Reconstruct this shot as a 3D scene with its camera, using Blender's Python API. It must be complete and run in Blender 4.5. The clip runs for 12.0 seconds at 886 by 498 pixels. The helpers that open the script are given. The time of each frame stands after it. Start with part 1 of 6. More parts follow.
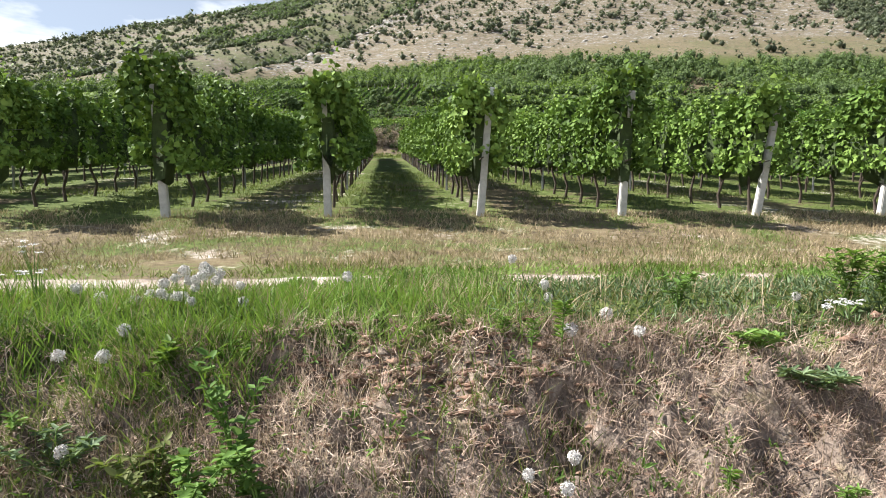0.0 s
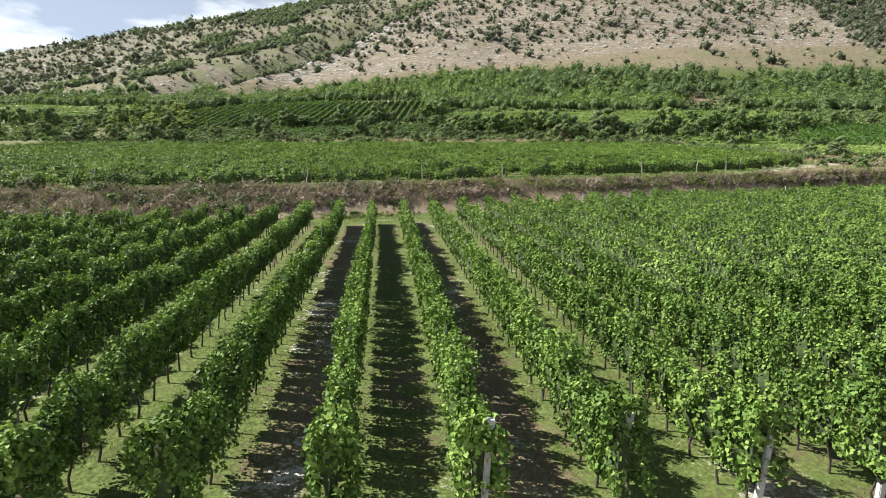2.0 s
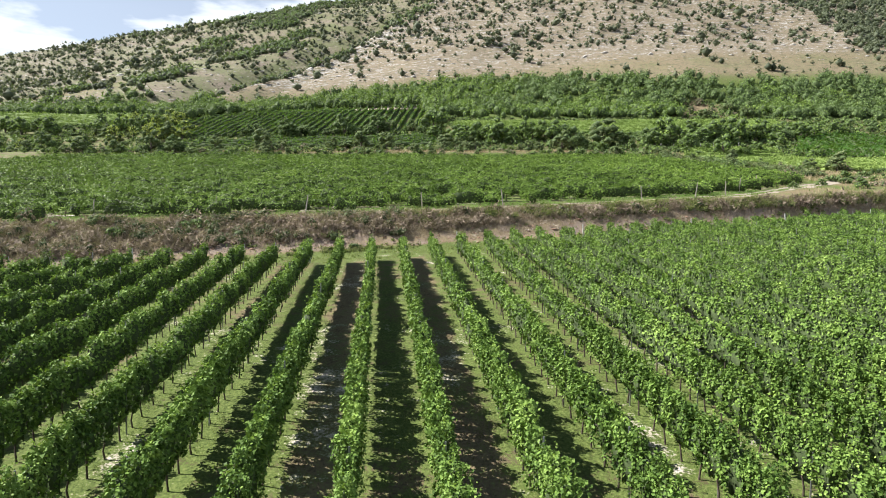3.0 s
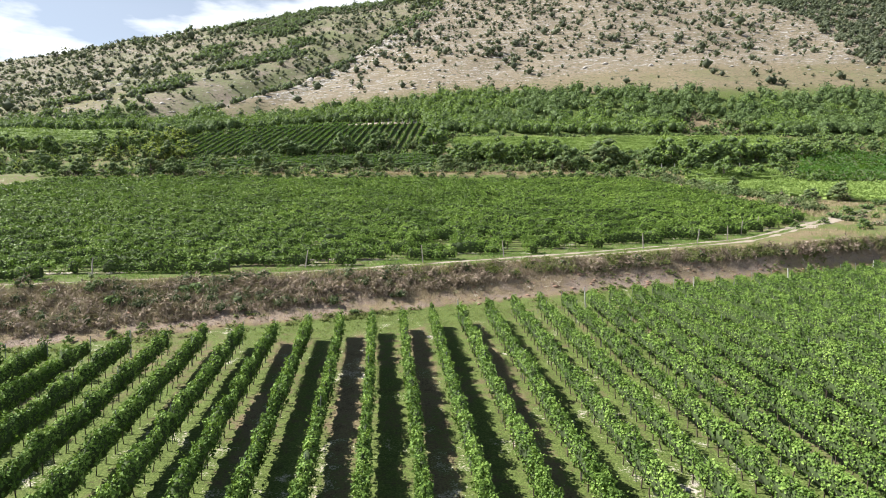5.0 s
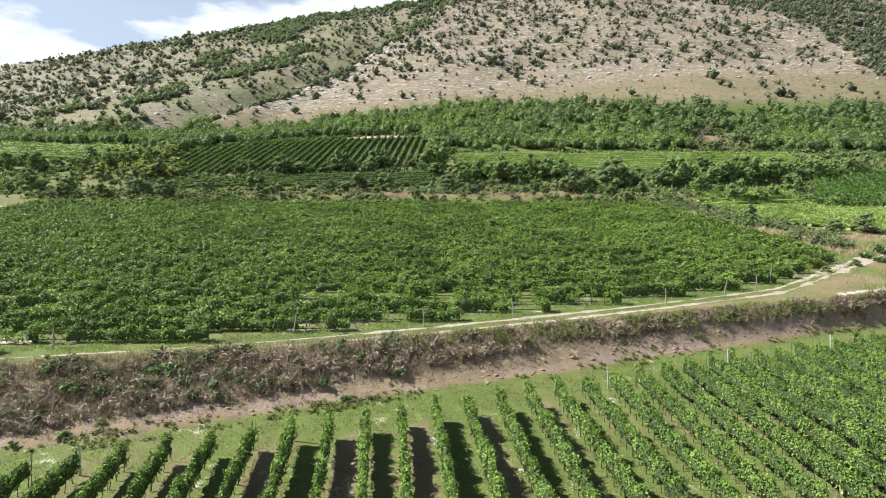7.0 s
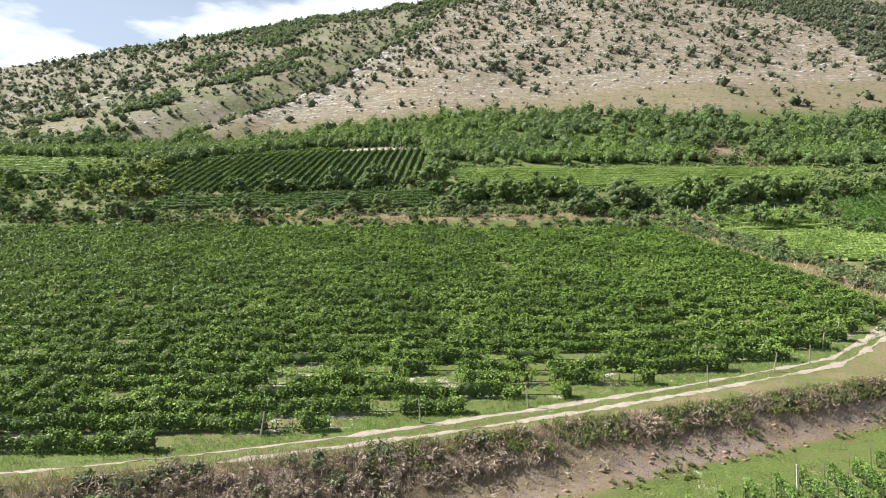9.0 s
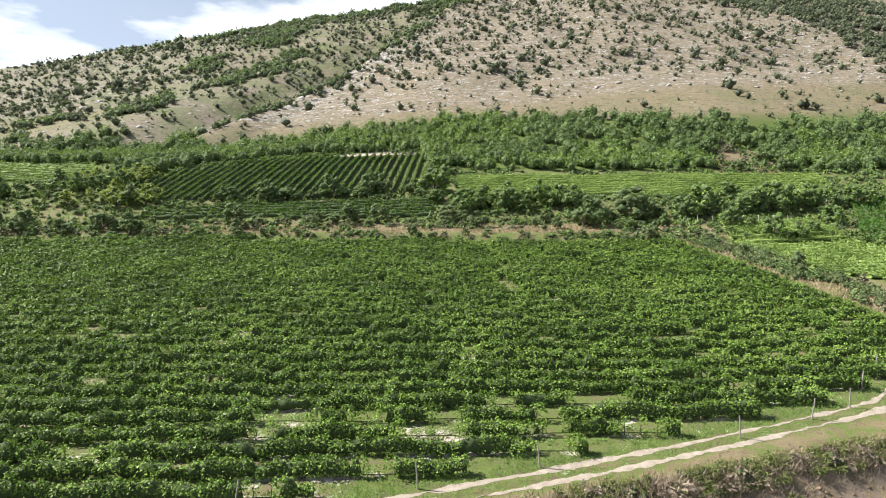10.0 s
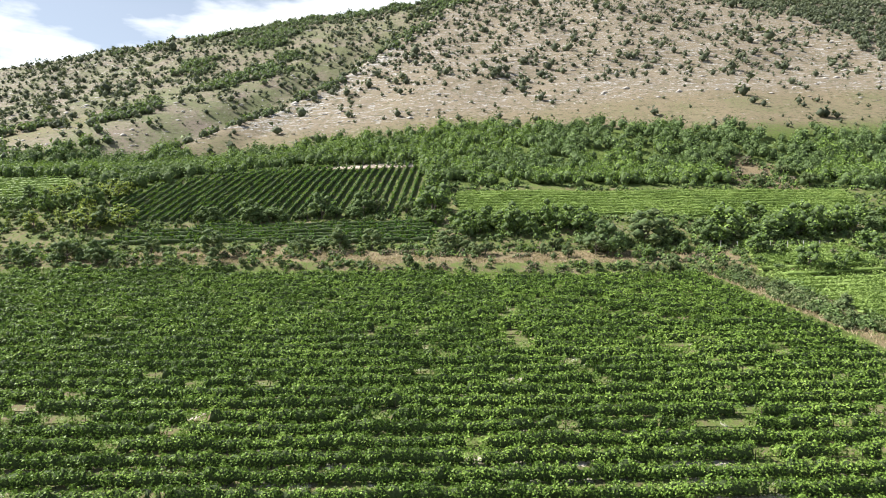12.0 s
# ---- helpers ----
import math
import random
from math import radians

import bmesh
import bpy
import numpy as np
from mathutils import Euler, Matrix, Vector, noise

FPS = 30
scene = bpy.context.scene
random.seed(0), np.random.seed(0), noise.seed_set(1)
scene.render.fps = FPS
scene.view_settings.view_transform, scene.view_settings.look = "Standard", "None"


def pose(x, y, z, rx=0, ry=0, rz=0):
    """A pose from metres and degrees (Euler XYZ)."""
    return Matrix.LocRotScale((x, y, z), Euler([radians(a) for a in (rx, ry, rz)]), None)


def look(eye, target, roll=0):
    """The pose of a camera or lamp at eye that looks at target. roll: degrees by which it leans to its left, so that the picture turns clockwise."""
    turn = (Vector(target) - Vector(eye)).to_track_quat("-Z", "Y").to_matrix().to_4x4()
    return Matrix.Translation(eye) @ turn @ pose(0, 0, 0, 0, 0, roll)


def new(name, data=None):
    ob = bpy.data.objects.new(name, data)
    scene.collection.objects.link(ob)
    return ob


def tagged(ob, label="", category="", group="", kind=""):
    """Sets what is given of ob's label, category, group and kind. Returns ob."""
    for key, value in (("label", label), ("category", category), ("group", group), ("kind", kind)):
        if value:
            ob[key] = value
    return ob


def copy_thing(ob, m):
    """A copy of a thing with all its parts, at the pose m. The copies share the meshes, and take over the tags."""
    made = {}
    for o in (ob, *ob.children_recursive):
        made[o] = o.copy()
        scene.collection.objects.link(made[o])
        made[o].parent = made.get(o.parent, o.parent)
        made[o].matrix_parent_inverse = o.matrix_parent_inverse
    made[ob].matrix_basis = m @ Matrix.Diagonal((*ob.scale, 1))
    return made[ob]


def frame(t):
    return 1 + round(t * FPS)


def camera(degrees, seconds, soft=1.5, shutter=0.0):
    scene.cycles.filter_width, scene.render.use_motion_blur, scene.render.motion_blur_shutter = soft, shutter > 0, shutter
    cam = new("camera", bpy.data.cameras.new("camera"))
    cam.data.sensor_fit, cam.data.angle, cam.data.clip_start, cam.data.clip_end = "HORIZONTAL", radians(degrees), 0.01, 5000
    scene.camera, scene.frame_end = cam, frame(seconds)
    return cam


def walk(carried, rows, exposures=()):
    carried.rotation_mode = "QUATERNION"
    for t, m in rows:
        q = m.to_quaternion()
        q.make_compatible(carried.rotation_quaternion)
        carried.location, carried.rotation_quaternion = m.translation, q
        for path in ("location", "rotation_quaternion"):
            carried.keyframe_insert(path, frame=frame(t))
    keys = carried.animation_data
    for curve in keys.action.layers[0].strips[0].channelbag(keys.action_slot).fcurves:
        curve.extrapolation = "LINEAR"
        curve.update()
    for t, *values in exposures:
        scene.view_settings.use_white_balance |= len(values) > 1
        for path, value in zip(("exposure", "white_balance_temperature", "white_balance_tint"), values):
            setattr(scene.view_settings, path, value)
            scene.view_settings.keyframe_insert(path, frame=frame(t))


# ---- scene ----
cam = camera(73.0, 12.0, soft=1.0)
PATH = [
    (0, (0.000, -0.000, 0.000), (-0.001, 1.998, -0.088), -0.03),
    (0.5, (0.004, 0.048, 0.701), (0.003, 2.046, 0.612), -0.02),
    (1, (-0.009, 0.077, 2.164), (-0.009, 2.075, 2.075), 0.01),
    (1.5, (-0.024, 0.073, 3.780), (-0.025, 2.071, 3.691), -0.01),
    (2, (-0.014, 0.128, 5.398), (-0.015, 2.126, 5.308), -0.02),
    (2.5, (-0.008, 0.192, 6.867), (-0.009, 2.190, 6.777), -0.03),
    (3, (-0.007, 0.259, 8.316), (-0.007, 2.257, 8.227), -0.03),
    (5, (-0.075, 0.907, 14.189), (-0.075, 2.905, 14.100), -0.04),
    (5.5, (-0.146, 2.143, 15.598), (-0.146, 4.141, 15.511), -0.01),
    (6, (-0.246, 3.716, 17.043), (-0.245, 5.714, 16.959), 0.01),
    (6.5, (-0.360, 5.598, 18.443), (-0.360, 7.597, 18.360), 0.03),
    (7, (-0.435, 7.673, 19.842), (-0.435, 9.671, 19.759), 0.06),
    (9, (-0.443, 18.290, 25.988), (-0.444, 20.288, 25.904), 0.05),
    (9.5, (-0.441, 21.328, 27.355), (-0.442, 23.327, 27.271), 0.04),
    (10, (-0.488, 24.444, 28.780), (-0.488, 26.443, 28.695), 0.00),
    (10.5, (-0.531, 27.611, 30.264), (-0.531, 29.609, 30.178), -0.00),
    (11, (-0.512, 30.852, 31.806), (-0.511, 32.850, 31.720), -0.00),
    (11.5, (-0.459, 34.147, 33.386), (-0.458, 36.145, 33.298), 0.00),
    (12, (-0.446, 37.502, 35.005), (-0.444, 39.500, 34.915), 0.02),
]
walk(cam, [(t, look(eye, target, roll)) for t, eye, target, roll in PATH], exposures=[(0, 1.36), (0.5, 1.29), (1, 1.06), (1.5, 1.16), (2, 1.24), (2.5, 1.38), (3, 1.38), (7, 1.34), (12, 1.35)])

# ---------------------------------------------------------------- world, sun
SUN_DIR = Vector((-2.0, 0.38, 2.05)).normalized()
sun_data = bpy.data.lights.new("sun", "SUN")
sun_data.energy, sun_data.angle, sun_data.color = 5.0, radians(0.6), (1.0, 0.955, 0.895)
sun = new("sun", sun_data)
sun.matrix_world = look((0, 0, 60), Vector((0, 0, 60)) - SUN_DIR)

world = bpy.data.worlds.new("sky")
scene.world = world
world.use_nodes = True
wn, wl = world.node_tree.nodes, world.node_tree.links
wn.clear()
w_out = wn.new("ShaderNodeOutputWorld")
w_bg = wn.new("ShaderNodeBackground")
w_sky = wn.new("ShaderNodeTexSky")
w_sky.sky_type, w_sky.sun_disc = "NISHITA", False
w_sky.sun_elevation = math.asin(SUN_DIR.z)
w_sky.sun_rotation = math.atan2(SUN_DIR.x, SUN_DIR.y)
w_sky.air_density, w_sky.dust_density, w_sky.ozone_density = 1.0, 0.3, 2.5
w_bg.inputs["Strength"].default_value = 0.043
# broken white cloud
w_co = wn.new("ShaderNodeTexCoord")
w_map = wn.new("ShaderNodeMapping")
w_map.inputs["Scale"].default_value = (1.0, 1.0, 3.2)
w_map.inputs["Location"].default_value = (0.31, 0.1, 0.22)
w_noise = wn.new("ShaderNodeTexNoise")
w_noise.inputs["Scale"].default_value, w_noise.inputs["Detail"].default_value = 3.4, 7.0
w_noise.inputs["Roughness"].default_value = 0.52
w_ramp = wn.new("ShaderNodeValToRGB")
w_ramp.color_ramp.elements[0].position, w_ramp.color_ramp.elements[1].position = 0.46, 0.56
w_ramp.color_ramp.elements[0].color = (0.30, 0.30, 0.30, 1)
w_mix = wn.new("ShaderNodeMix")
w_mix.data_type = "RGBA"
w_mix.inputs["B"].default_value = (12.6, 13.0, 13.5, 1)
wl.new(w_co.outputs["Generated"], w_map.inputs["Vector"])
wl.new(w_map.outputs[0], w_noise.inputs["Vector"])
wl.new(w_noise.outputs["Fac"], w_ramp.inputs["Fac"])
w_sep = wn.new("ShaderNodeSeparateXYZ")
w_low = wn.new("ShaderNodeMapRange")
for key, v in (("From Min", 0.30), ("From Max", 0.62), ("To Min", 1.0), ("To Max", 0.08)):
    w_low.inputs[key].default_value = v
w_share = wn.new("ShaderNodeMath")
w_share.operation = "MULTIPLY"
wl.new(w_co.outputs["Generated"], w_sep.inputs[0])
wl.new(w_sep.outputs["Z"], w_low.inputs["Value"])
wl.new(w_ramp.outputs["Color"], w_share.inputs[0])
wl.new(w_low.outputs[0], w_share.inputs[1])
wl.new(w_share.outputs[0], w_mix.inputs["Factor"])
wl.new(w_sky.outputs[0], w_mix.inputs["A"])
wl.new(w_mix.outputs["Result"], w_bg.inputs["Color"])
wl.new(w_bg.outputs[0], w_out.inputs["Surface"])

rng = np.random.default_rng(7)


# ---------------------------------------------------------------- small arithmetic
def sstep(a, b, v):
    u = np.clip((v - a) / (b - a), 0, 1)
    return u * u * (3 - 2 * u)


def hashed(i, j, seed):
    h = (i.astype(np.int64) * 374761393 + j.astype(np.int64) * 668265263 + seed * 974634777) & 0x7FFFFFFF
    h = ((h ^ (h >> 13)) * 1274126177) & 0x7FFFFFFF
    return ((h ^ (h >> 16)) & 0xFFFF) / 65535.0


def vnoise(x, y, seed=0):
    """Smooth noise of 0 to 1 on a unit lattice."""
    xi, yi = np.floor(x), np.floor(y)
    u, v = x - xi, y - yi
    u, v = u * u * (3 - 2 * u), v * v * (3 - 2 * v)
    a, b = hashed(xi, yi, seed), hashed(xi + 1, yi, seed)
    c, d = hashed(xi, yi + 1, seed), hashed(xi + 1, yi + 1, seed)
    return (a * (1 - u) + b * u) * (1 - v) + (c * (1 - u) + d * u) * v


def fbm(x, y, seed=0, octaves=3):
    out, amp = 0, 0.5
    for n in range(octaves):
        out = out + amp * vnoise(x * 2**n, y * 2**n, seed + 17 * n)
        amp *= 0.5
    return out / (1 - 0.5**octaves)


# ---------------------------------------------------------------- the plan of the land
def skew(x, y):
    """The near field lines run slightly askew."""
    return y - 0.12 * np.clip(x, -15, 15) * (1 - sstep(10, 40, y))


def bank_foot(x):
    return 56.3 + 0.36 * np.clip(x, -75, 60)


def bank_top(x):
    c = np.clip(x, -90, 60)
    return np.maximum(63.4 + np.where(c > 0, 0.27, 0.2) * c, bank_foot(x) + 3.0)


def track_line(x):
    c = np.clip(x, -80, 75)
    return 65.9 + 0.29 * c + np.where(c > 0, 0.0012, 0.0018) * c * c + 0.35 * np.maximum(c - 40, 0)


def spur_edge(y):
    return -90 + 0.41 * (y - 300)


def upland(x, y):
    p = np.interp(y, [-50, 67.5, 150, 153, 158, 172, 213, 240, 290, 362, 570, 800, 1200],
                  [-9.5, 9.9, 23.6, 24.2, 26.6, 29.0, 43.5, 53, 76.5, 112, 232, 350, 180])
    p = p + 0.08 * np.clip(x, -120, 115) * sstep(225, 265, y)
    spur = p - 0.95 * np.maximum(spur_edge(y) - x, 0) * sstep(262, 310, y)
    edge = spur_edge(y)
    back = 56 + 0.42 * (y - 250) + 0.15 * (np.minimum(x, edge) + 142) - 0.5 * np.maximum(x - edge, 0) + 0.15 * np.maximum(y - 450, 0) - 1.2 * np.maximum(y - 590, 0) - 6.0 * sstep(470, 590, y)
    back = back - 12 * np.exp(-(((x - spur_edge(y) + 18) / 24) ** 2)) * sstep(520, 400, y)
    back = np.where(y > 240, back, -99)
    back = back * sstep(240, 262, y) + p * (1 - sstep(240, 262, y))
    high = np.maximum(spur, back)
    high = high + sstep(280, 340, y) * (9 * (fbm(x / 60, y / 60, 3) - 0.5) + 3.0 * (fbm(x / 14, y / 9, 4) - 0.5))
    return np.where(y > 240, high, p) + 1.2 * (fbm(x / 23, y / 23, 8) - 0.5) * sstep(150, 175, y)


def lowland(x, y):
    q = skew(x, y)
    z = np.interp(q, [-300, -60, -12, -1, 0.9, 1.35, 2.2, 2.55, 4.1, 5.6, 7.3, 10, 100],
                  [-30, -7, -1.9, -1.4, -1.3, -1.08, -0.44, -0.36, -0.47, -0.52, -0.40, 0.15, 11.85])
    return z


def height(x, y):
    x, y = np.asarray(x, float), np.asarray(y, float)
    foot, top = bank_foot(x), bank_top(x)
    u = np.clip((y - foot) / (top - foot), 0, 1)
    w = np.interp(u, [0, 0.25, 0.75, 0.93, 1], [0, 0.12, 0.75, 0.98, 1])
    z = lowland(x, y) * (1 - w) + upland(x, np.maximum(y, top * (w < 1))) * w
    near = sstep(14, 9, y)
    face = near * sstep(2.75, 2.2, y - 0.12 * x) * sstep(0.8, 1.3, y)
    z = z + face * (0.10 * (fbm(x * 1.9, y * 1.9, 1) - 0.5) + 0.15 * (fbm(x * 6.5, y * 6.5, 6) - 0.5) + 0.06 * (fbm(x * 15, y * 15, 9, 2) - 0.5) - 0.10 * sstep(0.60, 0.72, fbm(x * 3.7, y * 5.0, 7)))
    z = z + 0.05 * (fbm(x * 2.3, y * 2.3, 2) - 0.5) * sstep(110, 90, y)
    z = z + 0.5 * (fbm(x / 2.2, y / 2.2, 5, 3) - 0.5) * np.clip(4 * u * (1 - u), 0, 1)
    # shallow ruts of the upper track
    d = np.abs(np.abs(y - track_line(x)) - 0.75)
    return z - 0.05 * sstep(0.45, 0.15, d) * sstep(-70, -50, x)


def inside(x, y, corners):
    """Which points lie inside a field."""
    hit = np.zeros(np.shape(x), bool)
    for (ax, ay), (bx, by) in zip(corners, corners[1:] + corners[:1]):
        hit ^= ((ay > y) != (by > y)) & (x < (bx - ax) * (y - ay) / (by - ay + 1e-9) + ax)
    return hit


FIELD_MID = [(-5, 196), (-7, 243.5), (-62, 242), (-95, 206), (-80, 188), (-45, 189)]
FIELD_LONG = [(-82, 173), (-2, 176), (-2, 189), (-45, 187), (-70, 184)]
FIELD_RIGHT = [(4, 193), (112, 193), (118, 215), (3, 213)]
FIELD_LEFT = [(-160, 206), (-102, 207), (-117, 226), (-170, 233)]
FIELD_EAST = [(90, 154), (101, 151), (150, 158), (160, 190), (110, 188)]
FIELD_SLOPE = [(66, 130), (84, 114), (150, 125), (150, 150), (100, 148), (88, 155), (92, 174), (68, 172), (61, 153)]


def field_edge(y):
    """The eastern edge of the big vineyard, along a grassy path."""
    return np.interp(y, [60, 84, 92, 100, 106, 118, 132, 151, 156], [34, 51, 56.5, 57.8, 57, 55.8, 53.8, 50.3, 46.5])


def upper_field(x, y):
    """Inside the big vineyard above the track."""
    edge = field_edge(y)
    return (y > track_line(x) + 2.1) & (y < 153.5 - 0.03 * x) & (x < edge) & (x > -62 - 0.62 * (y - 66))


def clearing(x, y):
    """A dry opening in the wood."""
    return sstep(0.7, 1.3, np.hypot((x - 99) / 11, (y - 228) / 13) + 0.9 * (fbm(x / 5, y / 5, 72) - 0.5))


def woods(x, y):
    """How wooded the land is, from 0 to 1."""
    low = np.interp(x, [-260, -180, -118, -95, -62, -10, -4, 60, 118, 200, 300], [232, 234, 228, 212, 246, 247, 221, 219, 219, 215, 222])
    high = np.interp(x, [-260, -167, -147, -125, -97, -68, -33, 0, 26, 47, 65, 82, 95, 109, 118, 134, 155, 300], [258, 262, 274, 280, 264, 272, 277, 282, 276, 271, 265, 261, 257, 252, 247, 253, 250, 250])
    return sstep(-2, 2, y - low) * sstep(3, -3, y - high + 20 * (fbm(x / 9, y / 9, 21) - 0.5)) * clearing(x, y)


# ---------------------------------------------------------------- materials
def material(name):
    m = bpy.data.materials.new(name)
    m.use_nodes = True
    n, l = m.node_tree.nodes, m.node_tree.links
    n.clear()
    out = n.new("ShaderNodeOutputMaterial")
    return m, n, l, out


def noise_node(n, l, scale, detail=4.0, rough=0.55, vector=None):
    t = n.new("ShaderNodeTexNoise")
    t.inputs["Scale"].default_value, t.inputs["Detail"].default_value = scale, detail
    t.inputs["Roughness"].default_value = rough
    if vector:
        l.new(vector, t.inputs["Vector"])
    return t


def mix_rgb(n, l, fac, a, b, blend="MIX"):
    m = n.new("ShaderNodeMix")
    m.data_type, m.blend_type = "RGBA", blend
    for key, v in (("Factor", fac), ("A", a), ("B", b)):
        s = m.inputs[key] if key == "Factor" else [i for i in m.inputs if i.name == key and i.type == "RGBA"][0]
        if hasattr(v, "is_linked"):
            l.new(v, s)
        else:
            s.default_value = v if key == "Factor" else (*v, 1)
    return [o for o in m.outputs if o.type == "RGBA"][0]


def ramp_node(n, l, fac, stops):
    r = n.new("ShaderNodeValToRGB")
    e = r.color_ramp.elements
    while len(e) < len(stops):
        e.new(0.5)
    for k, (p, c) in zip(e, stops):
        k.position, k.color = p, (*c, 1) if len(c) == 3 else c
    l.new(fac, r.inputs["Fac"])
    return r.outputs["Color"]


def math_node(n, l, op, a, b, clamp=False):
    m = n.new("ShaderNodeMath")
    m.operation, m.use_clamp = op, clamp
    for s, v in zip(m.inputs, (a, b)):
        if hasattr(v, "is_linked"):
            l.new(v, s)
        else:
            s.default_value = v
    return m.outputs[0]


def leaf_material(name, dark, mid, light, translucent=0.35, rough=0.5, patch=0.6):
    """Leaves: each one of its own tone, with drifts of tone from plant to plant."""
    m, n, l, out = material(name)
    geo = n.new("ShaderNodeNewGeometry")
    big = noise_node(n, l, patch, 3.0, vector=geo.outputs["Position"])
    tone = math_node(n, l, "ADD", math_node(n, l, "MULTIPLY", geo.outputs["Random Per Island"], 0.36),
                     math_node(n, l, "MULTIPLY", math_node(n, l, "SUBTRACT", big.outputs["Fac"], 0.22), 1.05))
    col = ramp_node(n, l, tone, [(0.2, dark), (0.5, mid), (0.86, light)])
    p = n.new("ShaderNodeBsdfPrincipled")
    p.inputs["Roughness"].default_value = rough
    p.inputs["Specular IOR Level"].default_value = 0.12
    l.new(col, p.inputs["Base Color"])
    t = n.new("ShaderNodeBsdfTranslucent")
    warm = mix_rgb(n, l, 0.5, col, (0.20, 0.30, 0.022))
    l.new(warm, t.inputs["Color"])
    s = n.new("ShaderNodeMixShader")
    s.inputs[0].default_value = translucent
    l.new(p.outputs[0], s.inputs[1])
    l.new(t.outputs[0], s.inputs[2])
    l.new(s.outputs[0], out.inputs["Surface"])
    return m


def plain_material(name, dark, light, scale=8.0, rough=0.8, bump=0.3, stretch=(1, 1, 1), metallic=0.0):
    m, n, l, out = material(name)
    co = n.new("ShaderNodeTexCoord")
    mp = n.new("ShaderNodeMapping")
    mp.inputs["Scale"].default_value = stretch
    l.new(co.outputs["Object"], mp.inputs["Vector"])
    a = noise_node(n, l, scale, 6.0, 0.6, mp.outputs[0])
    b = noise_node(n, l, scale * 7, 4.0, 0.6, mp.outputs[0])
    f = math_node(n, l, "ADD", math_node(n, l, "MULTIPLY", a.outputs["Fac"], 0.7), math_node(n, l, "MULTIPLY", b.outputs["Fac"], 0.3))
    col = ramp_node(n, l, f, [(0.32, dark), (0.66, light)])
    p = n.new("ShaderNodeBsdfPrincipled")
    p.inputs["Roughness"].default_value, p.inputs["Metallic"].default_value = rough, metallic
    l.new(col, p.inputs["Base Color"])
    bp = n.new("ShaderNodeBump")
    bp.inputs["Strength"].default_value, bp.inputs["Distance"].default_value = bump, 0.02
    l.new(b.outputs["Fac"], bp.inputs["Height"])
    l.new(bp.outputs[0], p.inputs["Normal"])
    l.new(p.outputs[0], out.inputs["Surface"])
    return m


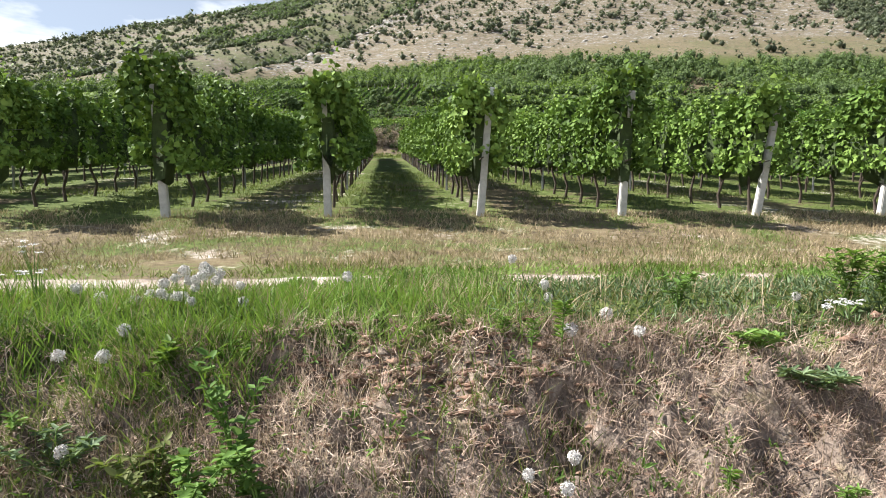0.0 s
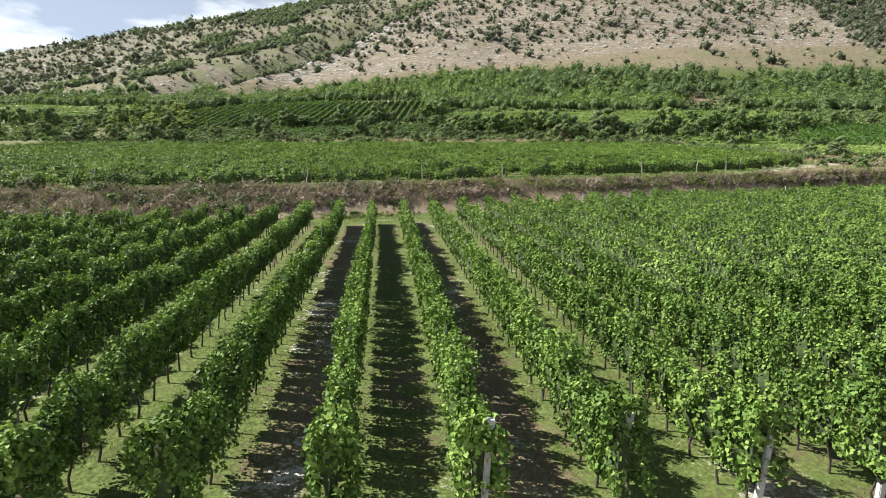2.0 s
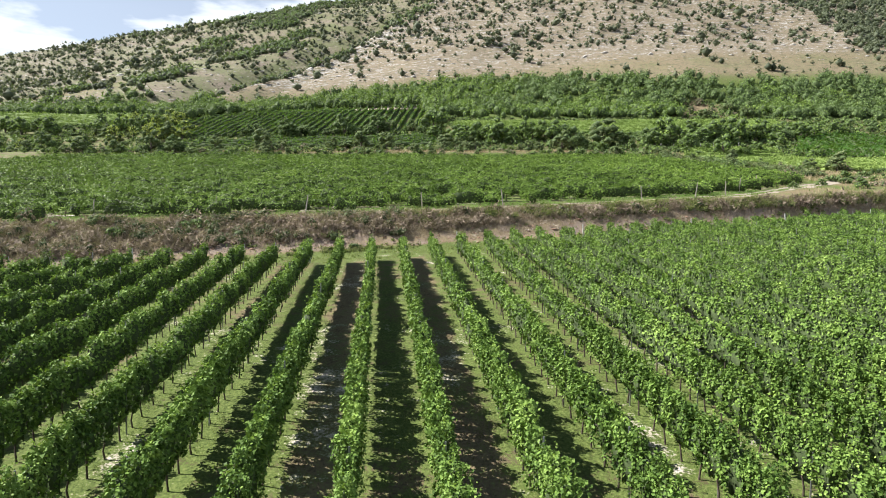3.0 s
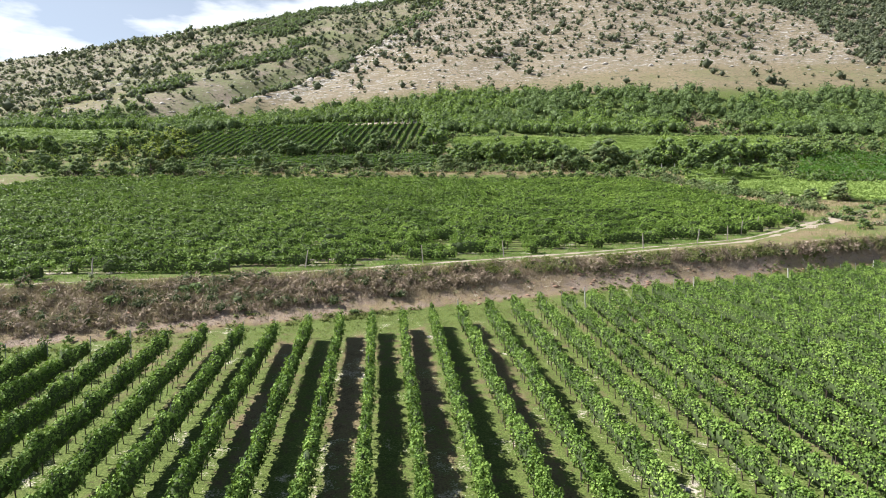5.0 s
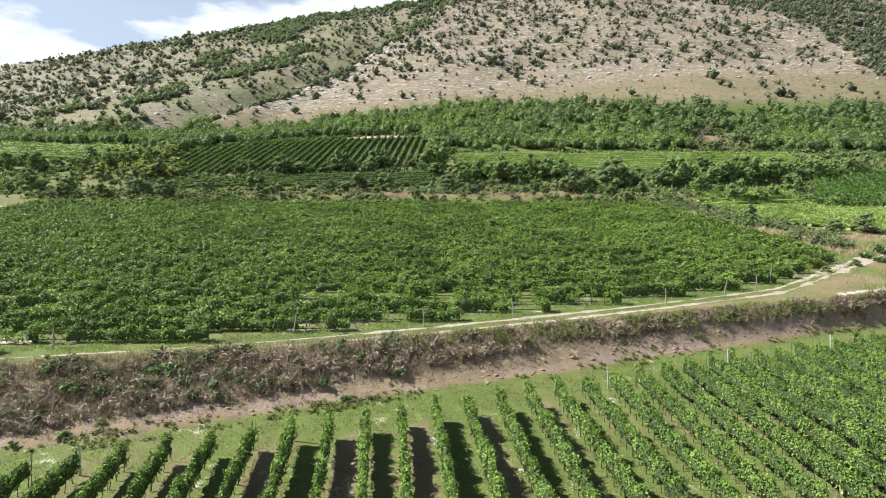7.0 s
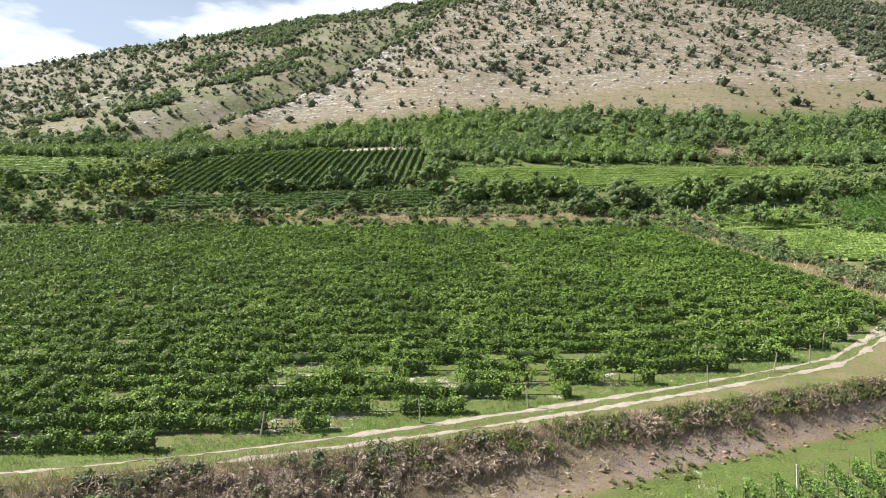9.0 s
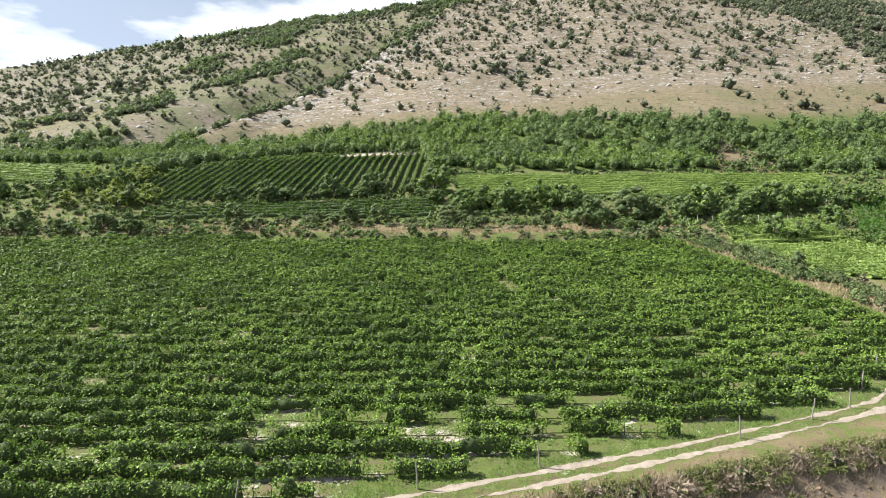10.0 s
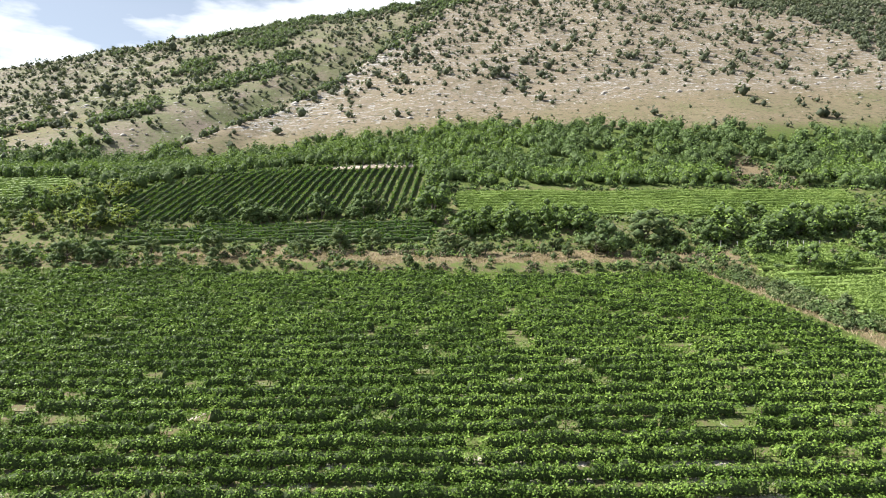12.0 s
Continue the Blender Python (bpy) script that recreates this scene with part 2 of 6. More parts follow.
def ground_material():
    """Land cover by four shares (bare soil, green grass, straw, limestone); what is left is dead litter."""
    m, n, l, out = material("ground_cover")
    at = n.new("ShaderNodeAttribute")
    at.attribute_name = "cover"
    sep = n.new("ShaderNodeSeparateColor")
    l.new(at.outputs["Color"], sep.inputs[0])
    geo = n.new("ShaderNodeNewGeometry")
    pos = geo.outputs["Position"]
    fine = noise_node(n, l, 9.0, 6.0, 0.65, pos)
    mid = noise_node(n, l, 1.1, 5.0, 0.6, pos)
    big = noise_node(n, l, 0.09, 5.0, 0.6, pos)
    grit = noise_node(n, l, 42.0, 3.0, 0.6, pos)
    wild = math_node(n, l, "ADD", math_node(n, l, "MULTIPLY", fine.outputs["Fac"], 0.5), math_node(n, l, "MULTIPLY", mid.outputs["Fac"], 0.5))

    def share(s):
        # a share breaks up into patches rather than fading
        v = math_node(n, l, "ADD", s, math_node(n, l, "MULTIPLY", math_node(n, l, "SUBTRACT", wild, 0.5), 1.9))
        return ramp_node(n, l, v, [(0.40, (0, 0, 0)), (0.60, (1, 1, 1))])

    litter = ramp_node(n, l, fine.outputs["Fac"], [(0.30, (0.115, 0.084, 0.064)), (0.5, (0.225, 0.178, 0.146)), (0.7, (0.39, 0.32, 0.265))])
    straw = ramp_node(n, l, fine.outputs["Fac"], [(0.30, (0.112, 0.086, 0.045)), (0.5, (0.216, 0.169, 0.094)), (0.72, (0.319, 0.262, 0.152))])
    straw = mix_rgb(n, l, math_node(n, l, "MULTIPLY", big.outputs["Fac"], 0.7), straw, (0.145, 0.117, 0.084))
    grass = ramp_node(n, l, fine.outputs["Fac"], [(0.30, (0.044, 0.068, 0.016)), (0.5, (0.094, 0.130, 0.033)), (0.72, (0.165, 0.196, 0.064))])
    soil = ramp_node(n, l, mid.outputs["Fac"], [(0.30, (0.250, 0.198, 0.160)), (0.50, (0.420, 0.355, 0.302)), (0.70, (0.560, 0.505, 0.455))])
    soil = mix_rgb(n, l, ramp_node(n, l, grit.outputs["Fac"], [(0.52, (0.000, 0.000, 0.000)), (0.75, (0.432, 0.432, 0.432))]), soil, (0.251, 0.190, 0.129))
    # limestone ledges lie in level bands
    mp = n.new("ShaderNodeMapping")
    mp.inputs["Scale"].default_value = (0.16, 0.16, 0.85)
    l.new(pos, mp.inputs["Vector"])
    ledge = noise_node(n, l, 1.0, 7.0, 0.68, mp.outputs[0])
    speck = noise_node(n, l, 0.55, 6.0, 0.75, pos)
    rocky = math_node(n, l, "ADD", math_node(n, l, "MULTIPLY", ledge.outputs["Fac"], 0.55), math_node(n, l, "MULTIPLY", speck.outputs["Fac"], 0.45))
    rocky = math_node(n, l, "ADD", rocky, math_node(n, l, "MULTIPLY", math_node(n, l, "SUBTRACT", at.outputs["Alpha"], 0.5), 0.34))
    stone = ramp_node(n, l, speck.outputs["Fac"], [(0.35, (0.135, 0.130, 0.122)), (0.62, (0.40, 0.388, 0.365))])
    col = litter
    col = mix_rgb(n, l, share(sep.outputs[2]), col, straw)
    col = mix_rgb(n, l, share(sep.outputs[1]), col, grass)
    col = mix_rgb(n, l, share(sep.outputs[0]), col, soil)
    # bleached grass of the stony hill
    col = mix_rgb(n, l, ramp_node(n, l, at.outputs["Alpha"], [(0.02, (0, 0, 0)), (0.55, (0.42, 0.42, 0.42))]), col, (0.186, 0.166, 0.130))
    is_rock = ramp_node(n, l, rocky, [(0.535, (0, 0, 0)), (0.60, (1, 1, 1))])
    is_rock = mix_rgb(n, l, ramp_node(n, l, at.outputs["Alpha"], [(0.02, (0, 0, 0)), (0.08, (1, 1, 1))]), (0, 0, 0), is_rock)
    col = mix_rgb(n, l, is_rock, col, stone)
    # low herbs and dwarf shrubs between the stones
    herb = noise_node(n, l, 0.42, 6.0, 0.72, pos)
    is_herb = ramp_node(n, l, herb.outputs["Fac"], [(0.53, (0, 0, 0)), (0.60, (0.85, 0.85, 0.85))])
    is_herb = mix_rgb(n, l, ramp_node(n, l, at.outputs["Alpha"], [(0.02, (0, 0, 0)), (0.30, (1, 1, 1))]), (0, 0, 0), is_herb)
    col = mix_rgb(n, l, is_herb, col, (0.085, 0.085, 0.046))
    worn = math_node(n, l, "ADD", math_node(n, l, "MULTIPLY", mid.outputs["Fac"], 0.55), math_node(n, l, "MULTIPLY", fine.outputs["Fac"], 0.45))
    col = mix_rgb(n, l, 0.85, col, ramp_node(n, l, worn, [(0.36, (0.50, 0.50, 0.48)), (0.50, (0.92, 0.92, 0.92)), (0.64, (1.0, 1.0, 1.0))]), "MULTIPLY")
    p = n.new("ShaderNodeBsdfPrincipled")
    p.inputs["Roughness"].default_value = 0.95
    p.inputs["Specular IOR Level"].default_value = 0.15
    l.new(col, p.inputs["Base Color"])
    bp = n.new("ShaderNodeBump")
    bp.inputs["Strength"].default_value, bp.inputs["Distance"].default_value = 0.7, 0.06
    l.new(math_node(n, l, "ADD", fine.outputs["Fac"], math_node(n, l, "MULTIPLY", grit.outputs["Fac"], 0.35)), bp.inputs["Height"])
    l.new(bp.outputs[0], p.inputs["Normal"])
    l.new(p.outputs[0], out.inputs["Surface"])
    return m


GROUND = ground_material()
VINE = leaf_material("vine_leaf", (0.030, 0.062, 0.013), (0.112, 0.192, 0.038), (0.25, 0.360, 0.088), 0.08, 0.6, 0.5)
# young tip leaves, lightened further for sun shining through the row tops
VINE_TIP = leaf_material("vine_leaf_young_sunlit", (0.070, 0.120, 0.020), (0.165, 0.265, 0.050), (0.30, 0.42, 0.10), 0.25, 0.6, 0.5)
VINE_UP = leaf_material("vine_leaf_upper", (0.042, 0.078, 0.015), (0.146, 0.240, 0.044), (0.275, 0.39, 0.085), 0.10, 0.5, 0.14)
VINE_FAR = leaf_material("vine_leaf_far", (0.022, 0.061, 0.011), (0.050, 0.118, 0.022), (0.093, 0.190, 0.036), 0.28, 0.6, 0.1)
VINE_LIME = leaf_material("vine_leaf_lime", (0.100, 0.155, 0.040), (0.200, 0.285, 0.078), (0.31, 0.405, 0.128), 0.2, 0.6, 0.12)
OAK = leaf_material("oak_leaf", (0.052, 0.082, 0.034), (0.126, 0.190, 0.070), (0.215, 0.295, 0.108), 0.16, 0.6, 0.33)
ACACIA = leaf_material("locust_leaf", (0.058, 0.102, 0.027), (0.155, 0.240, 0.058), (0.26, 0.355, 0.092), 0.18, 0.6, 0.30)
OLIVE = leaf_material("grey_leaf", (0.056, 0.076, 0.036), (0.133, 0.163, 0.075), (0.250, 0.278, 0.137), 0.2, 0.7, 0.2)
YELLOW = leaf_material("yellow_leaf", (0.130, 0.165, 0.032), (0.310, 0.370, 0.080), (0.52, 0.58, 0.16), 0.3, 0.6, 0.3)
SCRUB = leaf_material("scrub_leaf", (0.042, 0.054, 0.036), (0.086, 0.103, 0.065), (0.15, 0.167, 0.106), 0.12, 0.75, 0.12)
GRASS = leaf_material("grass_blade", (0.058, 0.110, 0.020), (0.160, 0.275, 0.058), (0.33, 0.46, 0.135), 0.34, 0.5, 0.9)
MEADOW = leaf_material("meadow_blade", (0.064, 0.081, 0.025), (0.153, 0.177, 0.060), (0.304, 0.304, 0.147), 0.3, 0.6, 0.6)
HAY = leaf_material("dry_blade", (0.154, 0.113, 0.068), (0.368, 0.290, 0.187), (0.595, 0.507, 0.359), 0.15, 0.75, 1.2)
BRUSH = leaf_material("dead_brush", (0.105, 0.080, 0.064), (0.245, 0.192, 0.152), (0.44, 0.362, 0.28), 0.12, 0.85, 0.35)
WEED = leaf_material("weed_leaf", (0.062, 0.125, 0.028), (0.150, 0.262, 0.066), (0.285, 0.425, 0.130), 0.3, 0.5, 1.0)
BARK = plain_material("vine_bark", (0.030, 0.021, 0.016), (0.096, 0.073, 0.053), 14, 0.9, 0.6, (1, 1, 0.25))
# core colours: the shade between the leaves, painted as dark green
SHADE_CORE = plain_material("shaded_core", (0.022, 0.036, 0.010), (0.056, 0.088, 0.024), 5, 0.95, 0.6)
CROWN_SHADE_CORE = plain_material("crown_shaded_core", (0.034, 0.056, 0.018), (0.076, 0.118, 0.036), 3, 0.95, 0.6)
TRUNK = plain_material("tree_bark", (0.040, 0.032, 0.025), (0.118, 0.100, 0.081), 5, 0.9, 0.6, (1, 1, 0.3))
CONCRETE = plain_material("concrete", (0.330, 0.323, 0.304), (0.533, 0.525, 0.503), 9, 0.85, 0.25)
WOOD_POST = plain_material("weathered_wood", (0.158, 0.142, 0.122), (0.326, 0.300, 0.266), 10, 0.85, 0.4, (1, 1, 0.15))
PLASTIC = plain_material("white_plastic", (0.488, 0.488, 0.482), (0.622, 0.622, 0.614), 12, 0.45, 0.05)
STEEL = plain_material("galvanised_steel", (0.224, 0.231, 0.238), (0.385, 0.392, 0.400), 20, 0.45, 0.05, (1, 1, 1), 0.8)
PETAL = plain_material("white_petal", (0.462, 0.462, 0.449), (0.622, 0.622, 0.607), 30, 0.8, 0.05)
FLUFF = plain_material("seed_fluff", (0.462, 0.444, 0.426), (0.704, 0.683, 0.652), 30, 0.95, 0.05)
ROCK = plain_material("limestone", (0.198, 0.188, 0.175), (0.429, 0.414, 0.385), 2, 0.9, 0.6)
RUT = plain_material("packed_earth", (0.195, 0.161, 0.121), (0.344, 0.299, 0.243), 1.6, 0.95, 0.5)
CLOD = plain_material("earth_clod", (0.153, 0.090, 0.063), (0.356, 0.229, 0.163), 20, 0.95, 0.6)
STRAW = leaf_material("bank_straw", (0.160, 0.108, 0.088), (0.440, 0.330, 0.262), (0.82, 0.69, 0.56), 0.12, 0.8, 1.6)
HERB = leaf_material("feathery_herb", (0.056, 0.090, 0.045), (0.150, 0.215, 0.115), (0.29, 0.37, 0.22), 0.25, 0.6, 1.4)
SHRUB = leaf_material("hill_shrub_leaf", (0.046, 0.056, 0.034), (0.098, 0.112, 0.066), (0.18, 0.19, 0.115), 0.12, 0.75, 0.35)


# ---------------------------------------------------------------- mesh making
def mesh_of(name, verts, faces, mats, index=None, smooth=False):
    """A mesh from arrays: faces all have the same number of corners."""
    me = bpy.data.meshes.new(name)
    verts, faces = np.asarray(verts, np.float32).reshape(-1, 3), np.asarray(faces, np.int32)
    k = faces.shape[1]
    me.vertices.add(len(verts))
    me.vertices.foreach_set("co", verts.ravel())
    me.loops.add(faces.size)
    me.loops.foreach_set("vertex_index", faces.ravel())
    me.polygons.add(len(faces))
    me.polygons.foreach_set("loop_start", np.arange(0, faces.size, k, dtype=np.int32))
    me.polygons.foreach_set("loop_total", np.full(len(faces), k, np.int32))
    for mat in mats if isinstance(mats, (list, tuple)) else [mats]:
        me.materials.append(mat)
    if index is not None:
        me.polygons.foreach_set("material_index", np.asarray(index, np.int32))
    if smooth:
        me.polygons.foreach_set("use_smooth", np.ones(len(faces), bool))
    me.update(calc_edges=True)
    return me


def part(name, me, parent, label=""):
    ob = new(name, me)
    ob.parent = parent
    return tagged(ob, label)


def stuff(name, me, label, category):
    return tagged(new(name, me), label, category, kind="stuff")


# shapes to strew: leaf, lobed leaf, blade
KITE = (np.array([(0, 0, 0), (-0.42, 0.5, 0.10), (0, 1, 0), (0.42, 0.5, 0.10)]), np.array([(0, 1, 2, 3)]))
BLADE = (np.array([(-0.5, 0, 0), (0.5, 0, 0), (0.38, 0.6, 0.10), (-0.38, 0.6, 0.10), (0.05, 1, 0.34), (-0.05, 1, 0.34)]),
         np.array([(0, 1, 2, 3), (3, 2, 4, 5)]))
STALK = (np.array([(-0.5, 0, 0), (0.5, 0, 0), (0.1, 1, 0.06)]), np.array([(0, 1, 2)]))
SHARD = (np.array([(0, 0, 0), (-0.5, 0.75, 0.10), (0.42, 1.0, -0.05)]), np.array([(0, 1, 2)]))
PALMATE = (np.array([(0, 0, 0.02), (-0.52, 0.25, 0.08), (-0.30, 0.62, 0.02), (0, 1.0, -0.10), (0.30, 0.62, 0.02), (0.52, 0.25, 0.08)]),
           np.array([(0, 1, 2), (0, 2, 3), (0, 3, 4), (0, 4, 5)]))
LONGLEAF = (np.array([(0, 0, 0), (-0.5, 0.35, 0.06), (-0.3, 0.8, 0.02), (0, 1.0, -0.10), (0.3, 0.8, 0.02), (0.5, 0.35, 0.06)]),
            np.array([(0, 1, 2, 3), (0, 3, 4, 5)]))


def unit(v):
    return v / (np.linalg.norm(v, axis=-1, keepdims=True) + 1e-9)


def strew(shape, at, ahead, face, length, width):
    """Copies of a small shape: its tip points ahead, its upper side faces the way face."""
    tv, tf = shape
    n = len(at)
    ahead = unit(ahead)
    right = unit(np.cross(ahead, face))
    face = np.cross(right, ahead)
    length, width = np.broadcast_to(length, n), np.broadcast_to(width, n)
    v = (at[:, None] + tv[None, :, 0, None] * (right * width[:, None])[:, None] + tv[None, :, 1, None] * (ahead * length[:, None])[:, None]
         + tv[None, :, 2, None] * (face * length[:, None])[:, None])
    f = tf[None] + (np.arange(n) * len(tv))[:, None, None]
    return v.reshape(-1, 3), f.reshape(-1, tf.shape[1])


def joined(pieces):
    vs, fs, n = [], [], 0
    for v, f in pieces:
        vs.append(v)
        fs.append(f + n)
        n += len(v)
    return np.concatenate(vs), np.concatenate(fs)


def tri(piece):
    """Quads cut into triangles."""
    v, f = piece
    return (v, np.concatenate([f[:, [0, 1, 2]], f[:, [0, 2, 3]]])) if f.shape[1] == 4 else piece


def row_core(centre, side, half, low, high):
    """An added sun-blocking core for a hedge: a lumpy six-sided body along a row."""
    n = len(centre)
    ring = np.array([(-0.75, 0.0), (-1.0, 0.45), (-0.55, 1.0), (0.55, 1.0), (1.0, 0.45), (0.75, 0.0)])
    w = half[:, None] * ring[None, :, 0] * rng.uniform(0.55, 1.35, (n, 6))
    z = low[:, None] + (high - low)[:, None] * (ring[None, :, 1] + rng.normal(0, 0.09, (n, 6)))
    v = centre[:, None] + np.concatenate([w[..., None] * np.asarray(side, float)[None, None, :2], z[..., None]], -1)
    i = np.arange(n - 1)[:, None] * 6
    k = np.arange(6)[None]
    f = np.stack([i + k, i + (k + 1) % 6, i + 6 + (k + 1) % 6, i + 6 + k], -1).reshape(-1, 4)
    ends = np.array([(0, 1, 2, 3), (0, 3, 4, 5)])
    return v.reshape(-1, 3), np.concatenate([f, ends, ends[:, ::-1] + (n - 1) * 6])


def stock(s, spacing, key, uneven=1.0):
    """Each vine of a row has its own fullness: width share and height share at places along the row."""
    u = s / spacing + 0.35 * (vnoise(s / spacing * 0.7, s * 0 + key, 13) - 0.5)
    i = np.floor(u)
    belly = np.sin(np.pi * (u - i)) ** 0.8
    wide = (1.0 + uneven * (0.56 * hashed(i, i * 0 + int(key * 10), 14) - 0.28)) * (0.62 + 0.38 * belly)
    high = (1.0 + uneven * (0.30 * hashed(i, i * 0 + int(key * 10), 15) - 0.18)) * (0.86 + 0.14 * belly)
    return wide, high


def hedge_row(line, side, s0, s1, key, r, count, leaf, half, low, top, spacing=1.0, keep=None, shape=SHARD, wild=0.5, shoots=1.0, heart=0.66, ends=False, lumpy=0.42, uneven=1.0):
    """A row of vines: an added shade core, and leaves on its lumpy outside that face outwards."""
    side = np.asarray(side, float)
    cs = np.arange(s0 + 0.26, s1 - 0.25, spacing * 0.12) if ends else np.arange(s0, s1 + 0.01, spacing * 0.25)
    wide, high = stock(cs, spacing, key, uneven)
    gone = np.zeros(len(cs), bool) if keep is None else ~(keep(*line(cs)) & keep(*line(cs + 0.45)) & keep(*line(cs - 0.45)) & keep(*line(cs + 0.8)) & keep(*line(cs - 0.8)))
    cx, cy = line(cs)
    dip = np.where(gone, 0.04, 1.0)
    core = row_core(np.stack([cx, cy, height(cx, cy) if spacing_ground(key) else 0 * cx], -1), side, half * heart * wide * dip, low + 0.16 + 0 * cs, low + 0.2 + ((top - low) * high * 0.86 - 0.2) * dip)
    s, a = r.uniform(s0, s1, count), r.uniform(-0.16, 1.16, count) * np.pi
    if ends:
        close = r.uniform(0, 1, count) < 0.34
        s = np.where(close, np.where(r.uniform(0, 1, count) < 0.5, s0, s1) + r.normal(0, 0.07, count), s)
    wide, high = stock(s, spacing, key, uneven)
    lump = 0.50 + 0.95 * vnoise(s / lumpy, a * 1.9 + key * 3.1, 16)
    reach = lump * r.uniform(0.82, 1.12, count)
    if ends:
        reach = np.where(close, reach * np.sqrt(r.uniform(0.02, 1, count)), reach)
    ca, sa = np.cos(a), np.sin(a)
    off = np.sign(ca) * np.abs(ca) ** 0.6 * half * wide * reach
    up = 0.5 + 0.5 * np.sign(sa) * np.abs(sa) ** 0.7 * np.clip(0.35 + 0.65 * reach, 0, 1.12)
    # leaves hang ragged below
    up = up - (sa < 0) * 0.10 * vnoise(s / 0.5, s * 0 + key, 18)
    px, py = line(s)
    px, py = px + side[0] * off, py + side[1] * off
    z = low + (top - low) * high * up
    out = np.stack([side[0] * ca, side[1] * ca, 0.75 * sa + 0.15], -1)
    if ends:
        out = np.where(close[:, None], np.stack([0 * ca, np.where(s > (s0 + s1) / 2, 1.0, -1.0), 0 * ca], -1), out)
    tips = None
    if shoots:
        # shoots that stand above the top
        m = int((s1 - s0) / spacing * 2.2 * shoots)
        per = 7
        b = r.uniform(s0, s1, m)
        _, bh = stock(b, spacing, key, uneven)
        t = np.tile(np.linspace(0.1, 1, per), m)
        rise = np.repeat(r.uniform(0.15, 0.55, m), per)
        lean = np.repeat(r.normal(0, 0.45, (m, 2)), per, 0)
        bx, by = line(np.repeat(b, per) + lean[:, 0] * rise * t)
        bx, by = bx + side[0] * lean[:, 1] * rise * t + r.normal(0, 0.04, m * per), by + side[1] * lean[:, 1] * rise * t + r.normal(0, 0.04, m * per)
        bz = low + (top - low) * np.repeat(bh, per) * 0.93 + rise * t + (height(bx, by) if spacing_ground(key) else 0)
        on = np.ones(len(bx), bool) if keep is None else keep(bx, by)
        bs = (leaf * (1.1 - 0.4 * t) * r.uniform(0.75, 1.25, m * per))[on]
        tips = strew(shape, np.stack([bx, by, bz], -1)[on], r.normal(0, 1, (on.sum(), 3)) - (0, 0, 0.3), r.normal(0, 0.7, (on.sum(), 3)) + (0, 0, 0.5), bs, bs * 1.15)
    ok = np.ones(len(px), bool) if keep is None else keep(px, py)
    at = np.stack([px, py, z + (height(px, py) if spacing_ground(key) else 0)], -1)[ok]
    out = out[ok]
    n = len(at)
    size = leaf * r.uniform(0.65, 1.3, n)
    cards = strew(shape, at, r.normal(0, 1, (n, 3)) - (0, 0, 0.7), out * 1.2 + r.normal(0, wild, (n, 3)) + (0, 0, 0.25), size, size * 1.15)
    return core, cards, tips


def spacing_ground(key):
    """Rows stand on the land; single vines are built at the origin."""
    return key < 900


GOLD = (1 + 5**0.5) / 2
ICO_V = np.array([(-1, GOLD, 0), (1, GOLD, 0), (-1, -GOLD, 0), (1, -GOLD, 0), (0, -1, GOLD), (0, 1, GOLD), (0, -1, -GOLD), (0, 1, -GOLD), (GOLD, 0, -1), (GOLD, 0, 1), (-GOLD, 0, -1), (-GOLD, 0, 1)]) / 1.9
ICO_F = np.array([(0, 11, 5), (0, 5, 1), (0, 1, 7), (0, 7, 10), (0, 10, 11), (1, 5, 9), (5, 11, 4), (11, 10, 2), (10, 7, 6), (7, 1, 8),
                  (3, 9, 4), (3, 4, 2), (3, 2, 6), (3, 6, 8), (3, 8, 9), (4, 9, 5), (2, 4, 11), (6, 2, 10), (8, 6, 7), (9, 8, 1)])


OCTA_V = np.array([(1, 0, 0), (0, 1, 0), (-1, 0, 0), (0, -1, 0), (0, 0, 1), (0, 0, -1.0)])
OCTA_F = np.array([(0, 1, 4), (1, 2, 4), (2, 3, 4), (3, 0, 4), (1, 0, 5), (2, 1, 5), (3, 2, 5), (0, 3, 5)])


def hearts(places, sizes, r, tall=1.0, coarse=False):
    """Uneven opaque cores added inside crowns and bushes to block light."""
    n = len(places)
    if coarse:
        v = OCTA_V[None] * r.uniform(0.8, 1.3, (n, 6, 1)) * (1, 1, tall)
        v = v * np.broadcast_to(sizes, n)[:, None, None] + places[:, None]
        return v.reshape(-1, 3), (OCTA_F[None] + (np.arange(n) * 6)[:, None, None]).reshape(-1, 3)
    v = ICO_V[None] * r.uniform(0.72, 1.12, (n, 12, 1)) * (1, 1, tall)
    v = v * np.broadcast_to(sizes, n)[:, None, None] + places[:, None]
    return v.reshape(-1, 3), (ICO_F[None] + (np.arange(n) * 12)[:, None, None]).reshape(-1, 3)


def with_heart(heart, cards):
    """One mesh of added core inside and leaves outside: vertices, faces, and which of two materials each face has."""
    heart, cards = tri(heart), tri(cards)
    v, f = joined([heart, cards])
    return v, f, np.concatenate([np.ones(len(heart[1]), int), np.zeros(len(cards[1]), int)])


def leafy_mesh(name, heart, cards, leaf, core_mat, tips=None, young=None):
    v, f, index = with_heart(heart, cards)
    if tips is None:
        return mesh_of(name, v, f, [leaf, core_mat], index)
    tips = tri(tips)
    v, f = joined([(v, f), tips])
    return mesh_of(name, v, f, [leaf, core_mat, young], np.concatenate([index, np.full(len(tips[1]), 2)]))


